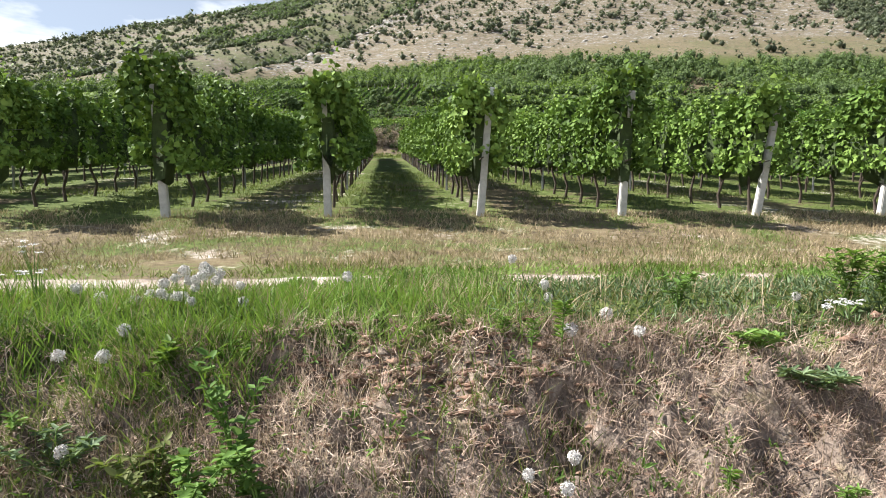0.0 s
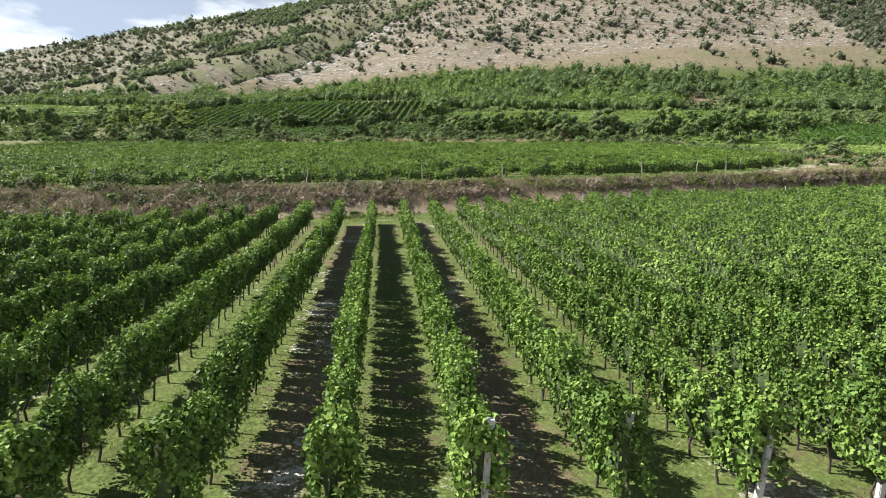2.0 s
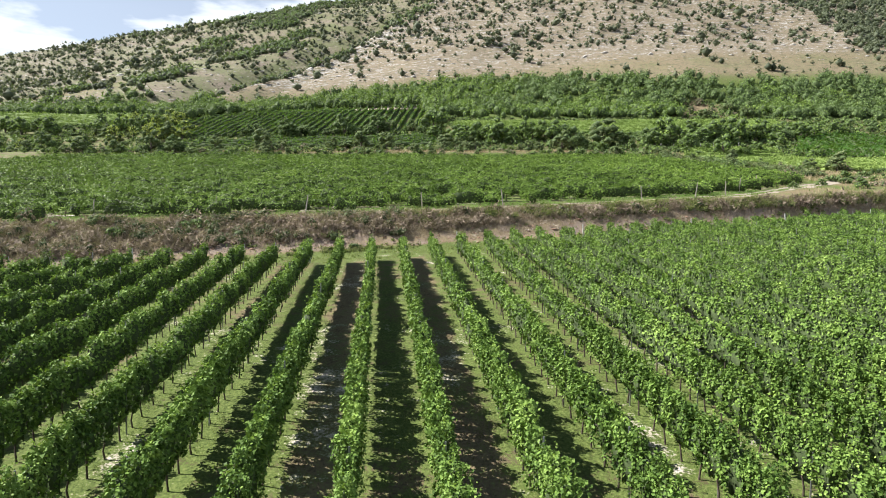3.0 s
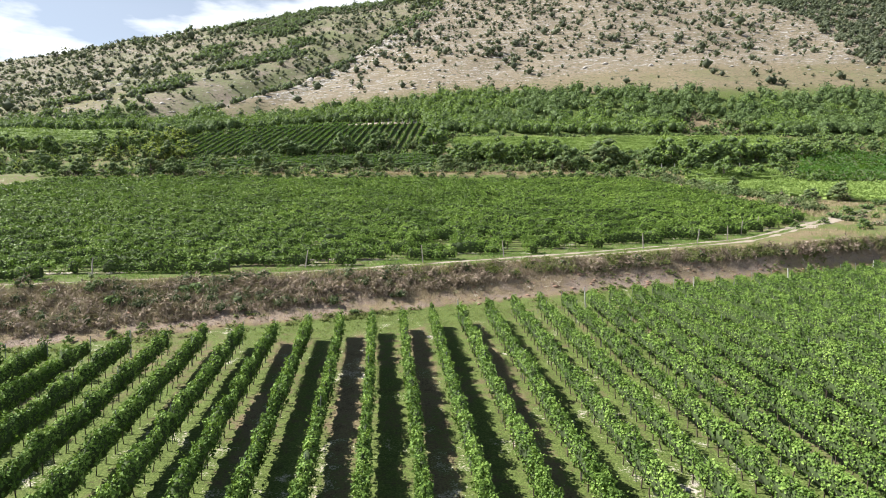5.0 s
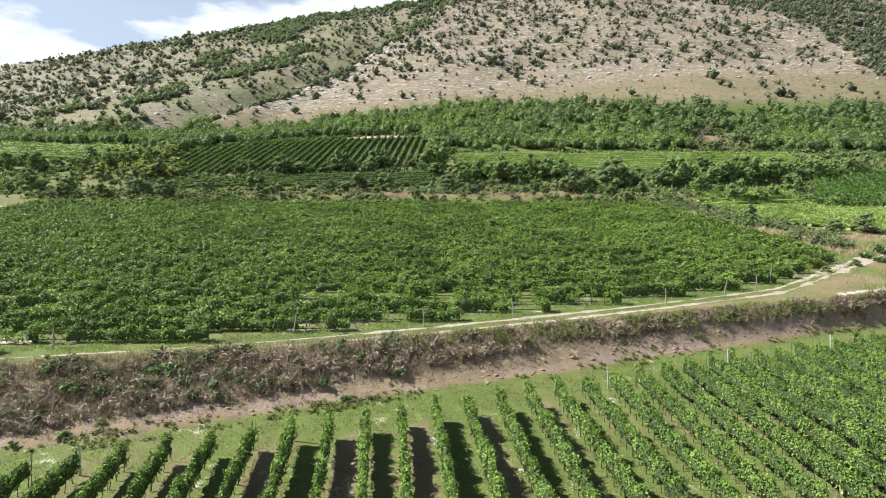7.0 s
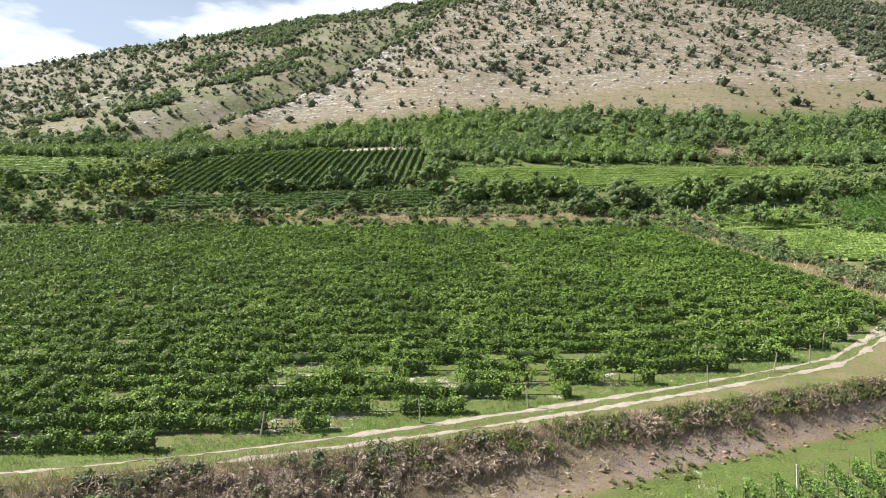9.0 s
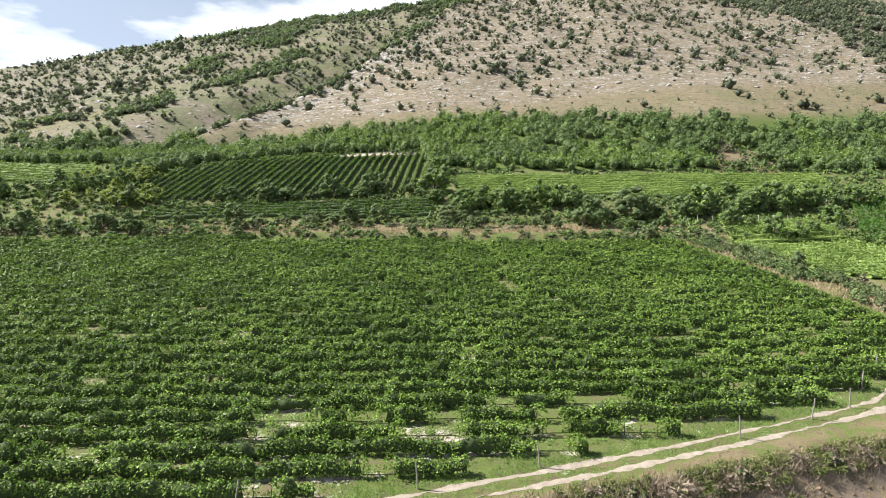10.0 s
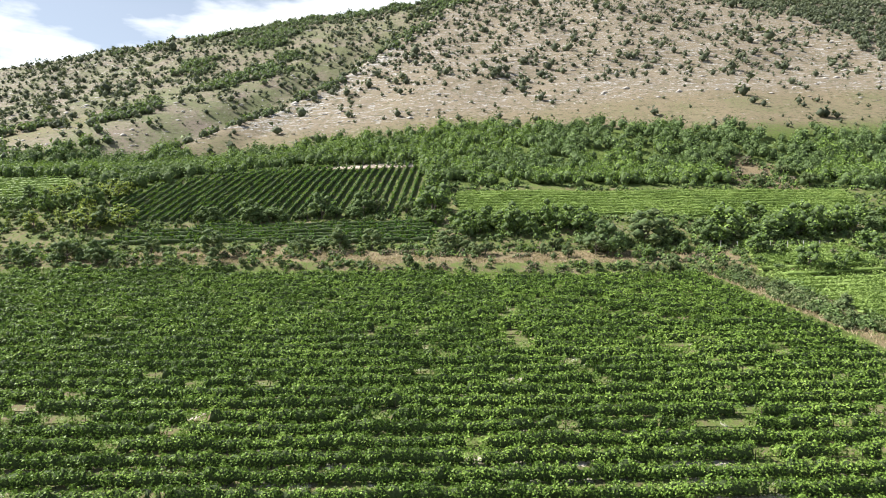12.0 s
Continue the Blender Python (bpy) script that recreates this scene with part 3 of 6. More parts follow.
def leaves(at, size, rng, droop=0.3, shape=KITE, out=None, wide=1.0):
    """Leaves at places, facing up and outwards at random."""
    n = len(at)
    face = rng.normal(0, 0.75, (n, 3)) + (0, 0, 0.75)
    if out is not None:
        face = face + out
    ahead = rng.normal(0, 1, (n, 3)) - (0, 0, droop)
    s = np.broadcast_to(size, n) * rng.uniform(0.65, 1.3, n)
    return strew(shape, at, ahead, face, s, s * wide)


def tube(points, radii, sides=6):
    """A bent tapered stem."""
    p = np.asarray(points, float)
    r = np.asarray(radii, float)
    d = np.gradient(p, axis=0)
    d = unit(d)
    side = unit(np.cross(d, (0.31, 0.95, 0.05)))
    up = np.cross(side, d)
    a = np.linspace(0, 2 * np.pi, sides, endpoint=False)
    ring = p[:, None] + r[:, None, None] * (np.cos(a)[None, :, None] * side[:, None] + np.sin(a)[None, :, None] * up[:, None])
    f = []
    for k in range(len(p) - 1):
        for s in range(sides):
            f.append((k * sides + s, k * sides + (s + 1) % sides, (k + 1) * sides + (s + 1) % sides, (k + 1) * sides + s))
    return ring.reshape(-1, 3), np.array(f)


def bevelled_box(sx, sy, sz, bevel=0.01, taper=1.0, peak=0.0):
    """A post or box standing on z = 0, its edges broken, its top narrower by taper, with a pointed top if peak is given."""
    bm = bmesh.new()
    bmesh.ops.create_cube(bm, size=1)
    for v in bm.verts:
        k = taper if v.co.z > 0 else 1
        v.co = Vector((v.co.x * sx * k, v.co.y * sy * k, (v.co.z + 0.5) * sz))
    bmesh.ops.bevel(bm, geom=bm.edges[:], offset=bevel, segments=2, affect="EDGES")
    if peak:
        for v in bm.verts:
            if v.co.z > sz * 0.6:
                v.co.z += peak * (1 - min(abs(v.co.x) / (sx * 0.5), 1))
    return bm


def mesh_bm(name, bm, mat):
    me = bpy.data.meshes.new(name)
    bm.to_mesh(me)
    bm.free()
    me.materials.append(mat)
    return me


# ---------------------------------------------------------------- the ground, one sheet to the horizon
def steps(stops):
    """Grid lines: (from, to, step) laid end to end."""
    out = []
    for a, b, d in stops:
        out.append(np.linspace(a, b, max(int(round((b - a) / d)), 1), endpoint=False))
    return np.concatenate(out + [[stops[-1][1]]])


ROW_STEP, ROW_LEAN = 2.47, -0.10


def row_x(k, y):
    return 0.6 + ROW_STEP * k + ROW_LEAN * (y - 9.9)


def row_start(k):
    return 9.75 + 0.13 * (0.6 + ROW_STEP * k) if k < 9 else 9.75 + 0.13 * (0.6 + ROW_STEP * 9)


def row_end(k):
    y = 45.0
    for _ in range(8):
        y = 51.3 + 0.36 * row_x(k, y)
    return y


def cover(x, y):
    """Shares of bare soil, green grass, straw and limestone."""
    n1, n2 = fbm(x / 3.1, y / 3.1, 31), fbm(x / 11, y / 11, 32)
    q = skew(x, y)
    soil, grass, straw, rock = (np.zeros(x.shape) for _ in range(4))
    foot, top, trk = bank_foot(x), bank_top(x), track_line(x)

    def put(where, s=0.0, g=0.0, d=0.0, r=0.0):
        for a, v in ((soil, s), (grass, g), (straw, d), (rock, r)):
            a[...] = a * (1 - where) + v * where

    one = np.ones(x.shape)
    put(one, 0.1, 0.45, 0.5)
    # road behind, cut bank, crest, near track, headland
    put(sstep(2.5, 2.1, q), 0.02 + 0.3 * (n1 - 0.5), 0.16, 0.30)
    put(sstep(2.1, 2.4, q) * sstep(4.4, 3.9, q), 0.05, 0.75, 0.5)
    put(sstep(3.95, 4.15, q) * sstep(5.85, 5.6, q), 1.35, 0.0, 0.1)
    put(sstep(5.5, 5.8, q) * sstep(6.6, 6.2, q), 0.2, 0.42 + 0.4 * (n1 - 0.5), 0.7)
    put(sstep(6.2, 6.6, q) * sstep(9.6, 8.9, q), 0.32 + 0.6 * (fbm(x / 0.9, y / 0.55, 33) - 0.5), 0.40 + 0.9 * (fbm(x / 0.8, y / 0.6, 34) - 0.5), 0.74)
    # aisles of the lower vineyard: grass with a worn strip beside the vines
    v1 = sstep(8.9, 9.6, q) * sstep(0, -1.0, y - foot)
    off = (x - row_x(0, y)) / ROW_STEP
    idx = np.floor(off)
    off = off - idx
    tilled = np.mod(idx, 2) == 0
    beside = sstep(0.30, 0.12, np.minimum(off, 1 - off))
    grassy = np.where(tilled, 0.46 + 0.22 * beside, 0.68 + 0.0 * beside) + 0.40 * (n2 - 0.5) + 0.25 * (n1 - 0.5)
    put(v1, 0.15 + 0.10 * tilled + 0.6 * (n1 - 0.5), grassy, 0.8 + 0.2 * tilled)
    end = 51.3 + 0.36 * x
    put(sstep(-0.5, 1.0, y - end) * sstep(1.4, 0.0, y - foot), 0.16 + 0.7 * (n1 - 0.5), 0.66 + 0.5 * (n2 - 0.5), 0.9)
    put(sstep(foot - 0.1, foot + 1.3, y) * sstep(top, top - 1.0, y), 0.05 + 0.5 * (n1 - 0.5) + 0.17 * sstep(-15, 12, x), 0.14 + 0.5 * (n2 - 0.5), 0.46 + 0.6 * (n1 - 0.5))
    put(sstep(top - 1.2, top - 0.2, y) * sstep(trk + 3, trk + 1, y), 0.06, 0.48 + 0.7 * (n1 - 0.5), 0.9)
    past = sstep(trk - 1.6, trk - 0.9, y)
    put(past, 0.22, 0.68, 0.6)
    put(sstep(1.3, 0.9, np.abs(y - trk)), 0.25, 0.55, 0.75)
    # the fork of the track
    fork = np.abs(y - (76 + 0.28 * (x - 42)))
    put(sstep(1.6, 0.8, fork) * sstep(44, 48, x) * sstep(90, 80, x), 1.1, 0.1, 0.5)
    put(sstep(54, 60, x) * sstep(70, 80, y) * sstep(116, 100, y) * sstep(1.5, 3, np.abs(y - trk)), 0.10 + 0.4 * (n2 - 0.5), 0.52 + 0.7 * (n1 - 0.5), 0.85)
    # upper vineyard floor: green with pale dry strips
    f2 = upper_field(x, y)
    strip = (y - 0.027 * x - 68.4) / 2.65
    strip = np.abs(strip - np.floor(strip) - 0.5)
    put(f2 * 1.0, 0.20 + 0.7 * (n1 - 0.5) + 0.26 * sstep(0.28, 0.42, strip) * sstep(125, 85, y), 0.58 + 0.3 * (n2 - 0.5), 0.7)
    put(sstep(152.5, 154, y + 0.03 * x) * sstep(250, 240, y), 0.02, 0.56 + 0.6 * (n1 - 0.5), 0.7 + 0.5 * (n2 - 0.5))
    put(sstep(158, 161, y) * sstep(172, 168, y) * sstep(-95, -80, x) * sstep(75, 60, x), 0.16 + 0.3 * (n1 - 0.5), 0.32, 0.85)
    put(sstep(50, 54, x) * sstep(108, 114, y) * sstep(160, 150, y) * ~inside(x, y, FIELD_SLOPE), 0.1 + 0.4 * (n1 - 0.5), 0.42 + 0.5 * (n2 - 0.5), 0.9)
    away = x - field_edge(y)
    strip = sstep(96, 102, y) * sstep(158, 154, y)
    put(sstep(2.5, 4.0, away) * sstep(14, 10, away) * strip, 0.08 + 0.4 * (n1 - 0.5), 0.45 + 0.6 * (n1 - 0.5), 0.9)
    put(sstep(-0.4, 0.4, away) * sstep(3.4, 2.4, away) * strip, 0.0, 1.0, 0.4)
    for field in (FIELD_MID, FIELD_LONG, FIELD_EAST):
        put(inside(x, y, field) * 1.0, 0.14, 0.58, 0.6)
    for field in (FIELD_RIGHT, FIELD_LEFT, FIELD_SLOPE):
        put(inside(x, y, field) * 1.0, 0.12, 0.8, 0.6)
    put(inside(x, y, [(-40, 243), (-6, 244), (-4, 248), (-44, 247)]) * 1.0, 0.9, 0.1, 0.5)
    # hill: straw and limestone, a yellower apron, greyer to the west
    hill = sstep(252, 275, y)
    put(hill, 0.10 + 0.3 * (n1 - 0.5), 0.26 + 0.4 * (n2 - 0.5), 0.55, 0.55)
    west = sstep(4, -8, x - spur_edge(y)) * hill
    put(west, 0.0, 0.52 + 0.5 * (n2 - 0.5), 0.34, 0.40 + 0.12 * sstep(-150, -260, x))
    apron = hill * sstep(305, 285, y - 0.06 * x) * sstep(-4, 8, x - spur_edge(y))
    put(apron, 0.15 + 0.3 * (n1 - 0.5), 0.40 + 0.3 * (n2 - 0.5), 0.9, 0.36)
    edge = np.exp(-(((x - spur_edge(y) - 8) / 9) ** 2)) * sstep(290, 300, y) * sstep(460, 400, y)
    put(edge * 0.8, 0.2, 0.1, 0.7, 0.72)
    yellow = np.exp(-(((x + 195) / 30) ** 2) - ((y - 322) / 22) ** 2)
    put(np.clip(1.5 * yellow, 0, 1), 0.1, 0.45 + 0.4 * (n1 - 0.5), 1.0, 0.25)
    put(woods(x, y), 0.0, 0.8, 0.1, 0.0)
    put((1 - clearing(x, y)), 0.25 + 0.4 * (n1 - 0.5), 0.22, 0.95)
    return np.clip(np.stack([soil, grass, straw, rock], -1), 0, 1.4)


gx = steps([(-900, -440, 60), (-440, -120, 7), (-120, -46, 2.4), (-46, -8, 1.0), (-8, -4, 0.25), (-4, -2.6, 0.2), (-2.6, 2.6, 0.045), (2.6, 4, 0.2), (4, 8, 0.25), (8, 62, 1.0),
            (62, 160, 3.2), (160, 320, 8), (320, 900, 60)])
gy = steps([(-500, -40, 40), (-40, -2, 4), (-2, 1.0, 0.3), (1.0, 1.3, 0.1), (1.3, 2.6, 0.032), (2.6, 3.0, 0.1), (3.0, 11, 0.2), (11, 40, 0.8), (40, 54, 0.8), (54, 74, 0.55), (74, 90, 0.9), (90, 155, 1.8), (155, 175, 1.1),
            (175, 300, 2.8), (300, 640, 5), (640, 1200, 40)])
GX, GY = np.meshgrid(gx, gy)
GZ = height(GX, GY)
nx, ny = len(gx), len(gy)
idx = np.arange(nx * ny).reshape(ny, nx)
quads = np.stack([idx[:-1, :-1], idx[:-1, 1:], idx[1:, 1:], idx[1:, :-1]], -1).reshape(-1, 4)
ground_mesh = mesh_of("ground", np.stack([GX, GY, GZ], -1), quads, GROUND, smooth=True)
layer = ground_mesh.color_attributes.new("cover", "FLOAT_COLOR", "POINT")
layer.data.foreach_set("color", cover(GX, GY).astype(np.float32).ravel())
tagged(new("ground", ground_mesh), "sloping farmland with dry grass, pale tracks and a rocky hill", "ground", kind="structure")


def sheet_z(x, y):
    """The height of the ground sheet itself, between its grid lines."""
    i, j = np.clip(np.searchsorted(gx, x) - 1, 0, nx - 2), np.clip(np.searchsorted(gy, y) - 1, 0, ny - 2)
    u, v = (x - gx[i]) / (gx[i + 1] - gx[i]), (y - gy[j]) / (gy[j + 1] - gy[j])
    return (GZ[j, i] * (1 - u) + GZ[j, i + 1] * u) * (1 - v) + (GZ[j + 1, i] * (1 - u) + GZ[j + 1, i + 1] * u) * v


def wheel_rut(offset, x0, x1, seed, half=0.33):
    """A worn pale wheel track with ragged edges, lying just on the ground."""
    x = np.arange(x0, x1, 0.16)
    y = track_line(x) + offset + 0.25 * (fbm(x / 4.0, x * 0, seed) - 0.5)
    w = half * np.clip(1.9 * fbm(x / 1.7, x * 0 + 5, seed) - 0.12, 0.02, 1.5) * sstep(0, 4, x - x0) * (0.45 + 0.55 * sstep(-45, -5, x)) * (0.35 + 0.65 * sstep(0.30, 0.50, fbm(x / 6.0, x * 0 + 2, seed + 7))) * (1 + 1.9 * sstep(36, 50, x) * sstep(72, 60, x))
    a = 0.9 * (fbm(x * 2.2, x * 0 + 9, seed + 1) - 0.5) * half
    rows = [np.stack([x, y + s * w + a * abs(s), sheet_z(x, y + s * w) + (0.035 if abs(s) < 0.9 else 0.012)], -1) for s in (-1, -0.55, 0.0, 0.55, 1)]
    v = np.stack(rows, 1)
    n = len(x)
    i, k = np.arange(n - 1)[:, None] * 5, np.arange(4)[None]
    f = np.stack([i + k, i + 5 + k, i + 6 + k, i + 1 + k], -1).reshape(-1, 4)
    return tagged(new("wheel_rut", mesh_of("wheel_rut", v, f[:, ::-1], RUT, smooth=True)), "pale worn wheel rut of the upper farm track", "track", kind="structure")


wheel_rut(-0.78, -48, 75, 61)
wheel_rut(0.78, -48, 75, 64)


# ---------------------------------------------------------------- grapevines of the lower vineyard
def vine_trunk(rng):
    a, b = rng.normal(0, 0.025, 2), rng.normal(0, 0.045, 2)
    stem = tube([(0, 0, -0.1), (a[0], a[1], 0.25), (b[0], b[1], 0.55), (b[0] * 0.7, b[1] * 0.6, 0.86)], [0.034, 0.027, 0.025, 0.020], 6)
    arm = tube([(b[0] * 0.7, b[1] * 0.6, 0.80), (0.01, 0.25, 0.88), (0, 0.52, 0.89)], [0.018, 0.014, 0.009], 5)
    other = tube([(b[0] * 0.7, b[1] * 0.6, 0.80), (-0.01, -0.25, 0.88), (0, -0.52, 0.89)], [0.018, 0.014, 0.009], 5)
    return joined([stem, arm, other])


def make_vine(variant):
    r = np.random.default_rng(100 + variant)
    tall = 0.24 if variant >= 6 else r.uniform(-0.1, 0.08)
    vine = new("grapevine")
    tagged(vine, "trellised grapevine in full green leaf with a dark trunk", "grapevine", "vines of the lower vineyard")
    part("trunk", mesh_of("vine_trunk", *vine_trunk(r), BARK, smooth=True), vine, "thin dark gnarled trunk")
    last = variant >= 6
    heart, cards, tips = hedge_row(lambda t: (0 * t, t), (1, 0), -0.5, 0.5, 900 + 3.7 * variant, r, 1900 if last else 1100 if variant < 3 else 900, 0.088 if last else 0.085 if variant < 3 else 0.105, 0.38 if last else 0.29, 0.50, 1.98 + tall,
                             1.0, None, PALMATE if last else KITE if variant < 3 else SHARD, 0.75, 3.0 if last else 1.6, 0.3 if last else 0.6, True, 0.42, 0.4 if last else 1.0)
    part("foliage", leafy_mesh("vine_foliage", heart, cards, VINE, SHADE_CORE, tips, VINE_TIP), vine)
    return vine


VINES = [make_vine(v) for v in range(8)]
FIRST_ROW, LAST_ROW = -17, 27
NEAR_ROWS = range(-6, 8)
ROW_TURN = math.degrees(math.atan(-ROW_LEAN))
vine_rng = np.random.default_rng(12)
used = set()
near_until = {}
for k in range(FIRST_ROW, LAST_ROW + 1):
    y0 = row_start(k)
    near_until[k] = y0 + 0.1
    if k not in NEAR_ROWS:
        continue
    many = 16 if -3 <= k <= 3 else 12
    for j in range(many):
        y = y0 + 0.22 - 0.06 * (j == 0) + j * 1.0 + vine_rng.uniform(-0.08, 0.08)
        x = row_x(k, y)
        v = int(vine_rng.integers(6, 8)) if j == 0 else int(vine_rng.integers(0, 3) + 3 * (j > 5))
        m = pose(x, y, float(height(x, y)), 0, 0, ROW_TURN + (180 if vine_rng.uniform() < 0.5 else 0))
        if v in used:
            copy_thing(VINES[v], m)
        else:
            used.add(v)
            VINES[v].matrix_basis = m
    near_until[k] = y0 + 0.22 + many * 1.0 - 0.5

# the rest of each row is one hedge of vines
for k in range(FIRST_ROW, LAST_ROW + 1):
    y0, y1 = near_until[k], row_end(k)
    if y1 - y0 < 2:
        continue
    r = np.random.default_rng(500 + k)
    row = new("vine_row")
    tagged(row, "long row of trellised green grapevines on grassy ground", "vine row", "vine rows of the lower vineyard")
    middle = k >= -10
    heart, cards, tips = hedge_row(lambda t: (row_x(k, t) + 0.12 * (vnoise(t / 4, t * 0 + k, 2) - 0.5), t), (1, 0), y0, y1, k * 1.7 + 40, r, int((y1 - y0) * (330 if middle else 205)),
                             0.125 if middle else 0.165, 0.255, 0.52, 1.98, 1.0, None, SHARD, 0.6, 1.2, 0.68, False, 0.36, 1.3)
    part("foliage", leafy_mesh("row_foliage", heart, cards, VINE, SHADE_CORE, tips, VINE_TIP), row)
    ty = np.arange(y0 + 0.3, y1, 1.0)
    stems = []
    for t in ty:
        tx = float(row_x(k, t))
        tz = float(height(tx, t))
        a = r.normal(0, 0.05, 2)
        stems.append(tube([(tx, t, tz - 0.1), (tx + a[0], t + a[1], tz + 0.4), (tx, t + a[1], tz + 0.95)], [0.036, 0.028, 0.022], 4))
    part("stem_line", mesh_of("row_trunks", *joined(stems), BARK), row, "thin dark trunks")["kind"] = "stuff"

# end posts, line posts and wires
POST = mesh_bm("concrete_shaft", bevelled_box(0.125, 0.115, 2.15, 0.012, 0.8), CONCRETE)
FAR_POST = mesh_bm("concrete_shaft_far", bevelled_box(0.11, 0.11, 2.2, 0.012, 0.85), CONCRETE)
STAKE = mesh_bm("steel_shaft", bevelled_box(0.045, 0.035, 2.1, 0.006, 1.0), STEEL)
CAP = mesh_bm("post_cap", bevelled_box(0.135, 0.12, 0.16, 0.008, 0.96, 0.035), PLASTIC)
post_lean = {-3: (4, -5), -2: (3, -3), -1: (2, -1), 0: (3, 4), 1: (3, 2), 2: (4, 8), 3: (5, 4)}
for k in range(FIRST_ROW, LAST_ROW + 1):
    r = random.Random(k)
    lx, ly = post_lean.get(k, (r.uniform(0, 6), r.uniform(-5, 5)))
    y = row_start(k) + 0.08
    x = row_x(k, y)
    post = new("end_post")
    tagged(post, "whitewashed concrete end post leaning at a vine row", "post", "end posts of the vine rows")
    post.matrix_basis = pose(x, y, float(height(x, y)) - 0.15, lx * 0.6 + 1.5, ly, ROW_TURN)
    part("shaft", POST, post)
    if k in (-1, 0, 1):
        cap = part("cap", CAP, post, "white plastic box cap")
        cap.matrix_basis = pose(0, -0.01, 2.06, 0, 0, 8 * k)
    y = row_end(k) + 0.35
    x = row_x(k, y)
    post = new("end_post")
    tagged(post, "pale concrete end post at the grassy headland", "post", "end posts of the vine rows")
    post.matrix_basis = pose(x, y, float(height(x, y)) - 0.25, -r.uniform(-4, 4), r.uniform(-4, 4), 0)
    part("shaft", FAR_POST if k % 5 == 2 else STAKE, post)
    if k % 5 != 2:
        tagged(post, "thin grey end stake at the grassy headland")
    y = row_start(k) + 5.2 + r.uniform(-0.3, 0.3)
    while y < row_end(k) - 2:
        x = row_x(k, y)
        stake = new("line_stake", STAKE)
        tagged(stake, "thin galvanised steel trellis stake in a vine row", "stake", "trellis stakes")
        stake.matrix_basis = pose(x, y, float(height(x, y)) - 0.1 + r.uniform(-0.05, 0.15), r.uniform(-2, 2), r.uniform(-2, 2), 0)
        y += 5.8
for k in NEAR_ROWS:
    y0, y1 = row_start(k) - 0.2, row_start(k) + 20
    ys = np.linspace(y0, y1, 14)
    xs = row_x(k, ys)
    zs = height(xs, ys)
    wires = joined([tube(np.stack([xs, ys, zs + h], -1), np.full(14, 0.0022), 3) for h in (0.9, 1.3, 1.75)])
    stuff("trellis_wire", mesh_of("trellis_wire", *wires, STEEL), "thin steel trellis wires strung along a vine row", "wire")


# ---------------------------------------------------------------- the upper vineyard: sprawling rows across the slope
UP_STEP = 2.65


def bare(x, y):
    """Where vines of the upper field are missing."""
    miss = fbm(x / 2.6, y / 2.6, 40) < 0.25 + 0.05 * sstep(100, 72, y)
    return miss | (np.hypot((x + 14) / 3.2, (y - 77.0) / 1.3) < 1) | (np.hypot((x - 14) / 2.4, (y - 79) / 1.3) < 1) | (np.hypot((x - 27) / 3, (y - 95) / 1.4) < 1)


for k in range(-6, 34):
    r = np.random.default_rng(900 + k)
    xs = np.arange(-100, 58, 0.5)
    ys = 68.4 + UP_STEP * k + 0.027 * xs
    ok = upper_field(xs, ys)
    if ok.sum() < 4:
        continue
    x0, x1 = xs[ok].min(), xs[ok].max()
    fine = float(np.interp(k, [-2, 6, 22], [0.165, 0.18, 0.27]))
    n = int((x1 - x0) * 4.6 / fine**2)
    row = new("vine_row")
    tagged(row, "sprawling untrimmed row of yellow-green grapevines across the slope", "vine row", "vine rows of the upper vineyard")
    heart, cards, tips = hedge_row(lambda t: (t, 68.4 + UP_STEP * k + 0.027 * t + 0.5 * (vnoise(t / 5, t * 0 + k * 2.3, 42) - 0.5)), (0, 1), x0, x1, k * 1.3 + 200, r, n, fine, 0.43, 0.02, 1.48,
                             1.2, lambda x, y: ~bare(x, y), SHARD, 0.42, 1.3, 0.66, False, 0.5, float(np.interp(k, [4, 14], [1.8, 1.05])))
    part("foliage", leafy_mesh("upper_row_foliage", heart, cards, VINE_UP, SHADE_CORE, tips, VINE_UP), row)
    stems = []
    for t in np.arange(x0 + 0.5, x1, 1.4):
        ty = 68.4 + UP_STEP * k + 0.027 * t
        if bare(t, ty):
            continue
        tz = float(height(t, ty))
        stems.append(tube([(t, ty, tz - 0.1), (t + r.normal(0, 0.06), ty, tz + 0.5), (t, ty, tz + 0.9)], [0.05, 0.04, 0.03], 4))
    part("stem_line", mesh_of("upper_row_trunks", *joined(stems), BARK), row, "short dark trunks")["kind"] = "stuff"

gr = np.random.default_rng(46)
x, y = gr.uniform(-60, 50, 1500), gr.uniform(62, 96, 1500)
p = np.stack([x, y, height(x, y)], -1)[upper_field(x, y - 0.6) & bare(x, y) & (gr.uniform(0, 1, 1500) < 0.8)]
off = gr.normal(0, 1, (len(p), 26, 3)) * (0.26, 0.22, 0.16) + (0, 0, 0.26)
at = (p[:, None] + off).reshape(-1, 3)
at[:, 2] = np.maximum(at[:, 2], height(at[:, 0], at[:, 1]) + 0.02)
stuff("vineyard_weeds", mesh_of("vineyard_weeds", *leaves(at, 0.17, gr, 0.3, SHARD, off.reshape(-1, 3) * 2, 1.0), WEED), "low green weeds where vines are missing", "weeds")

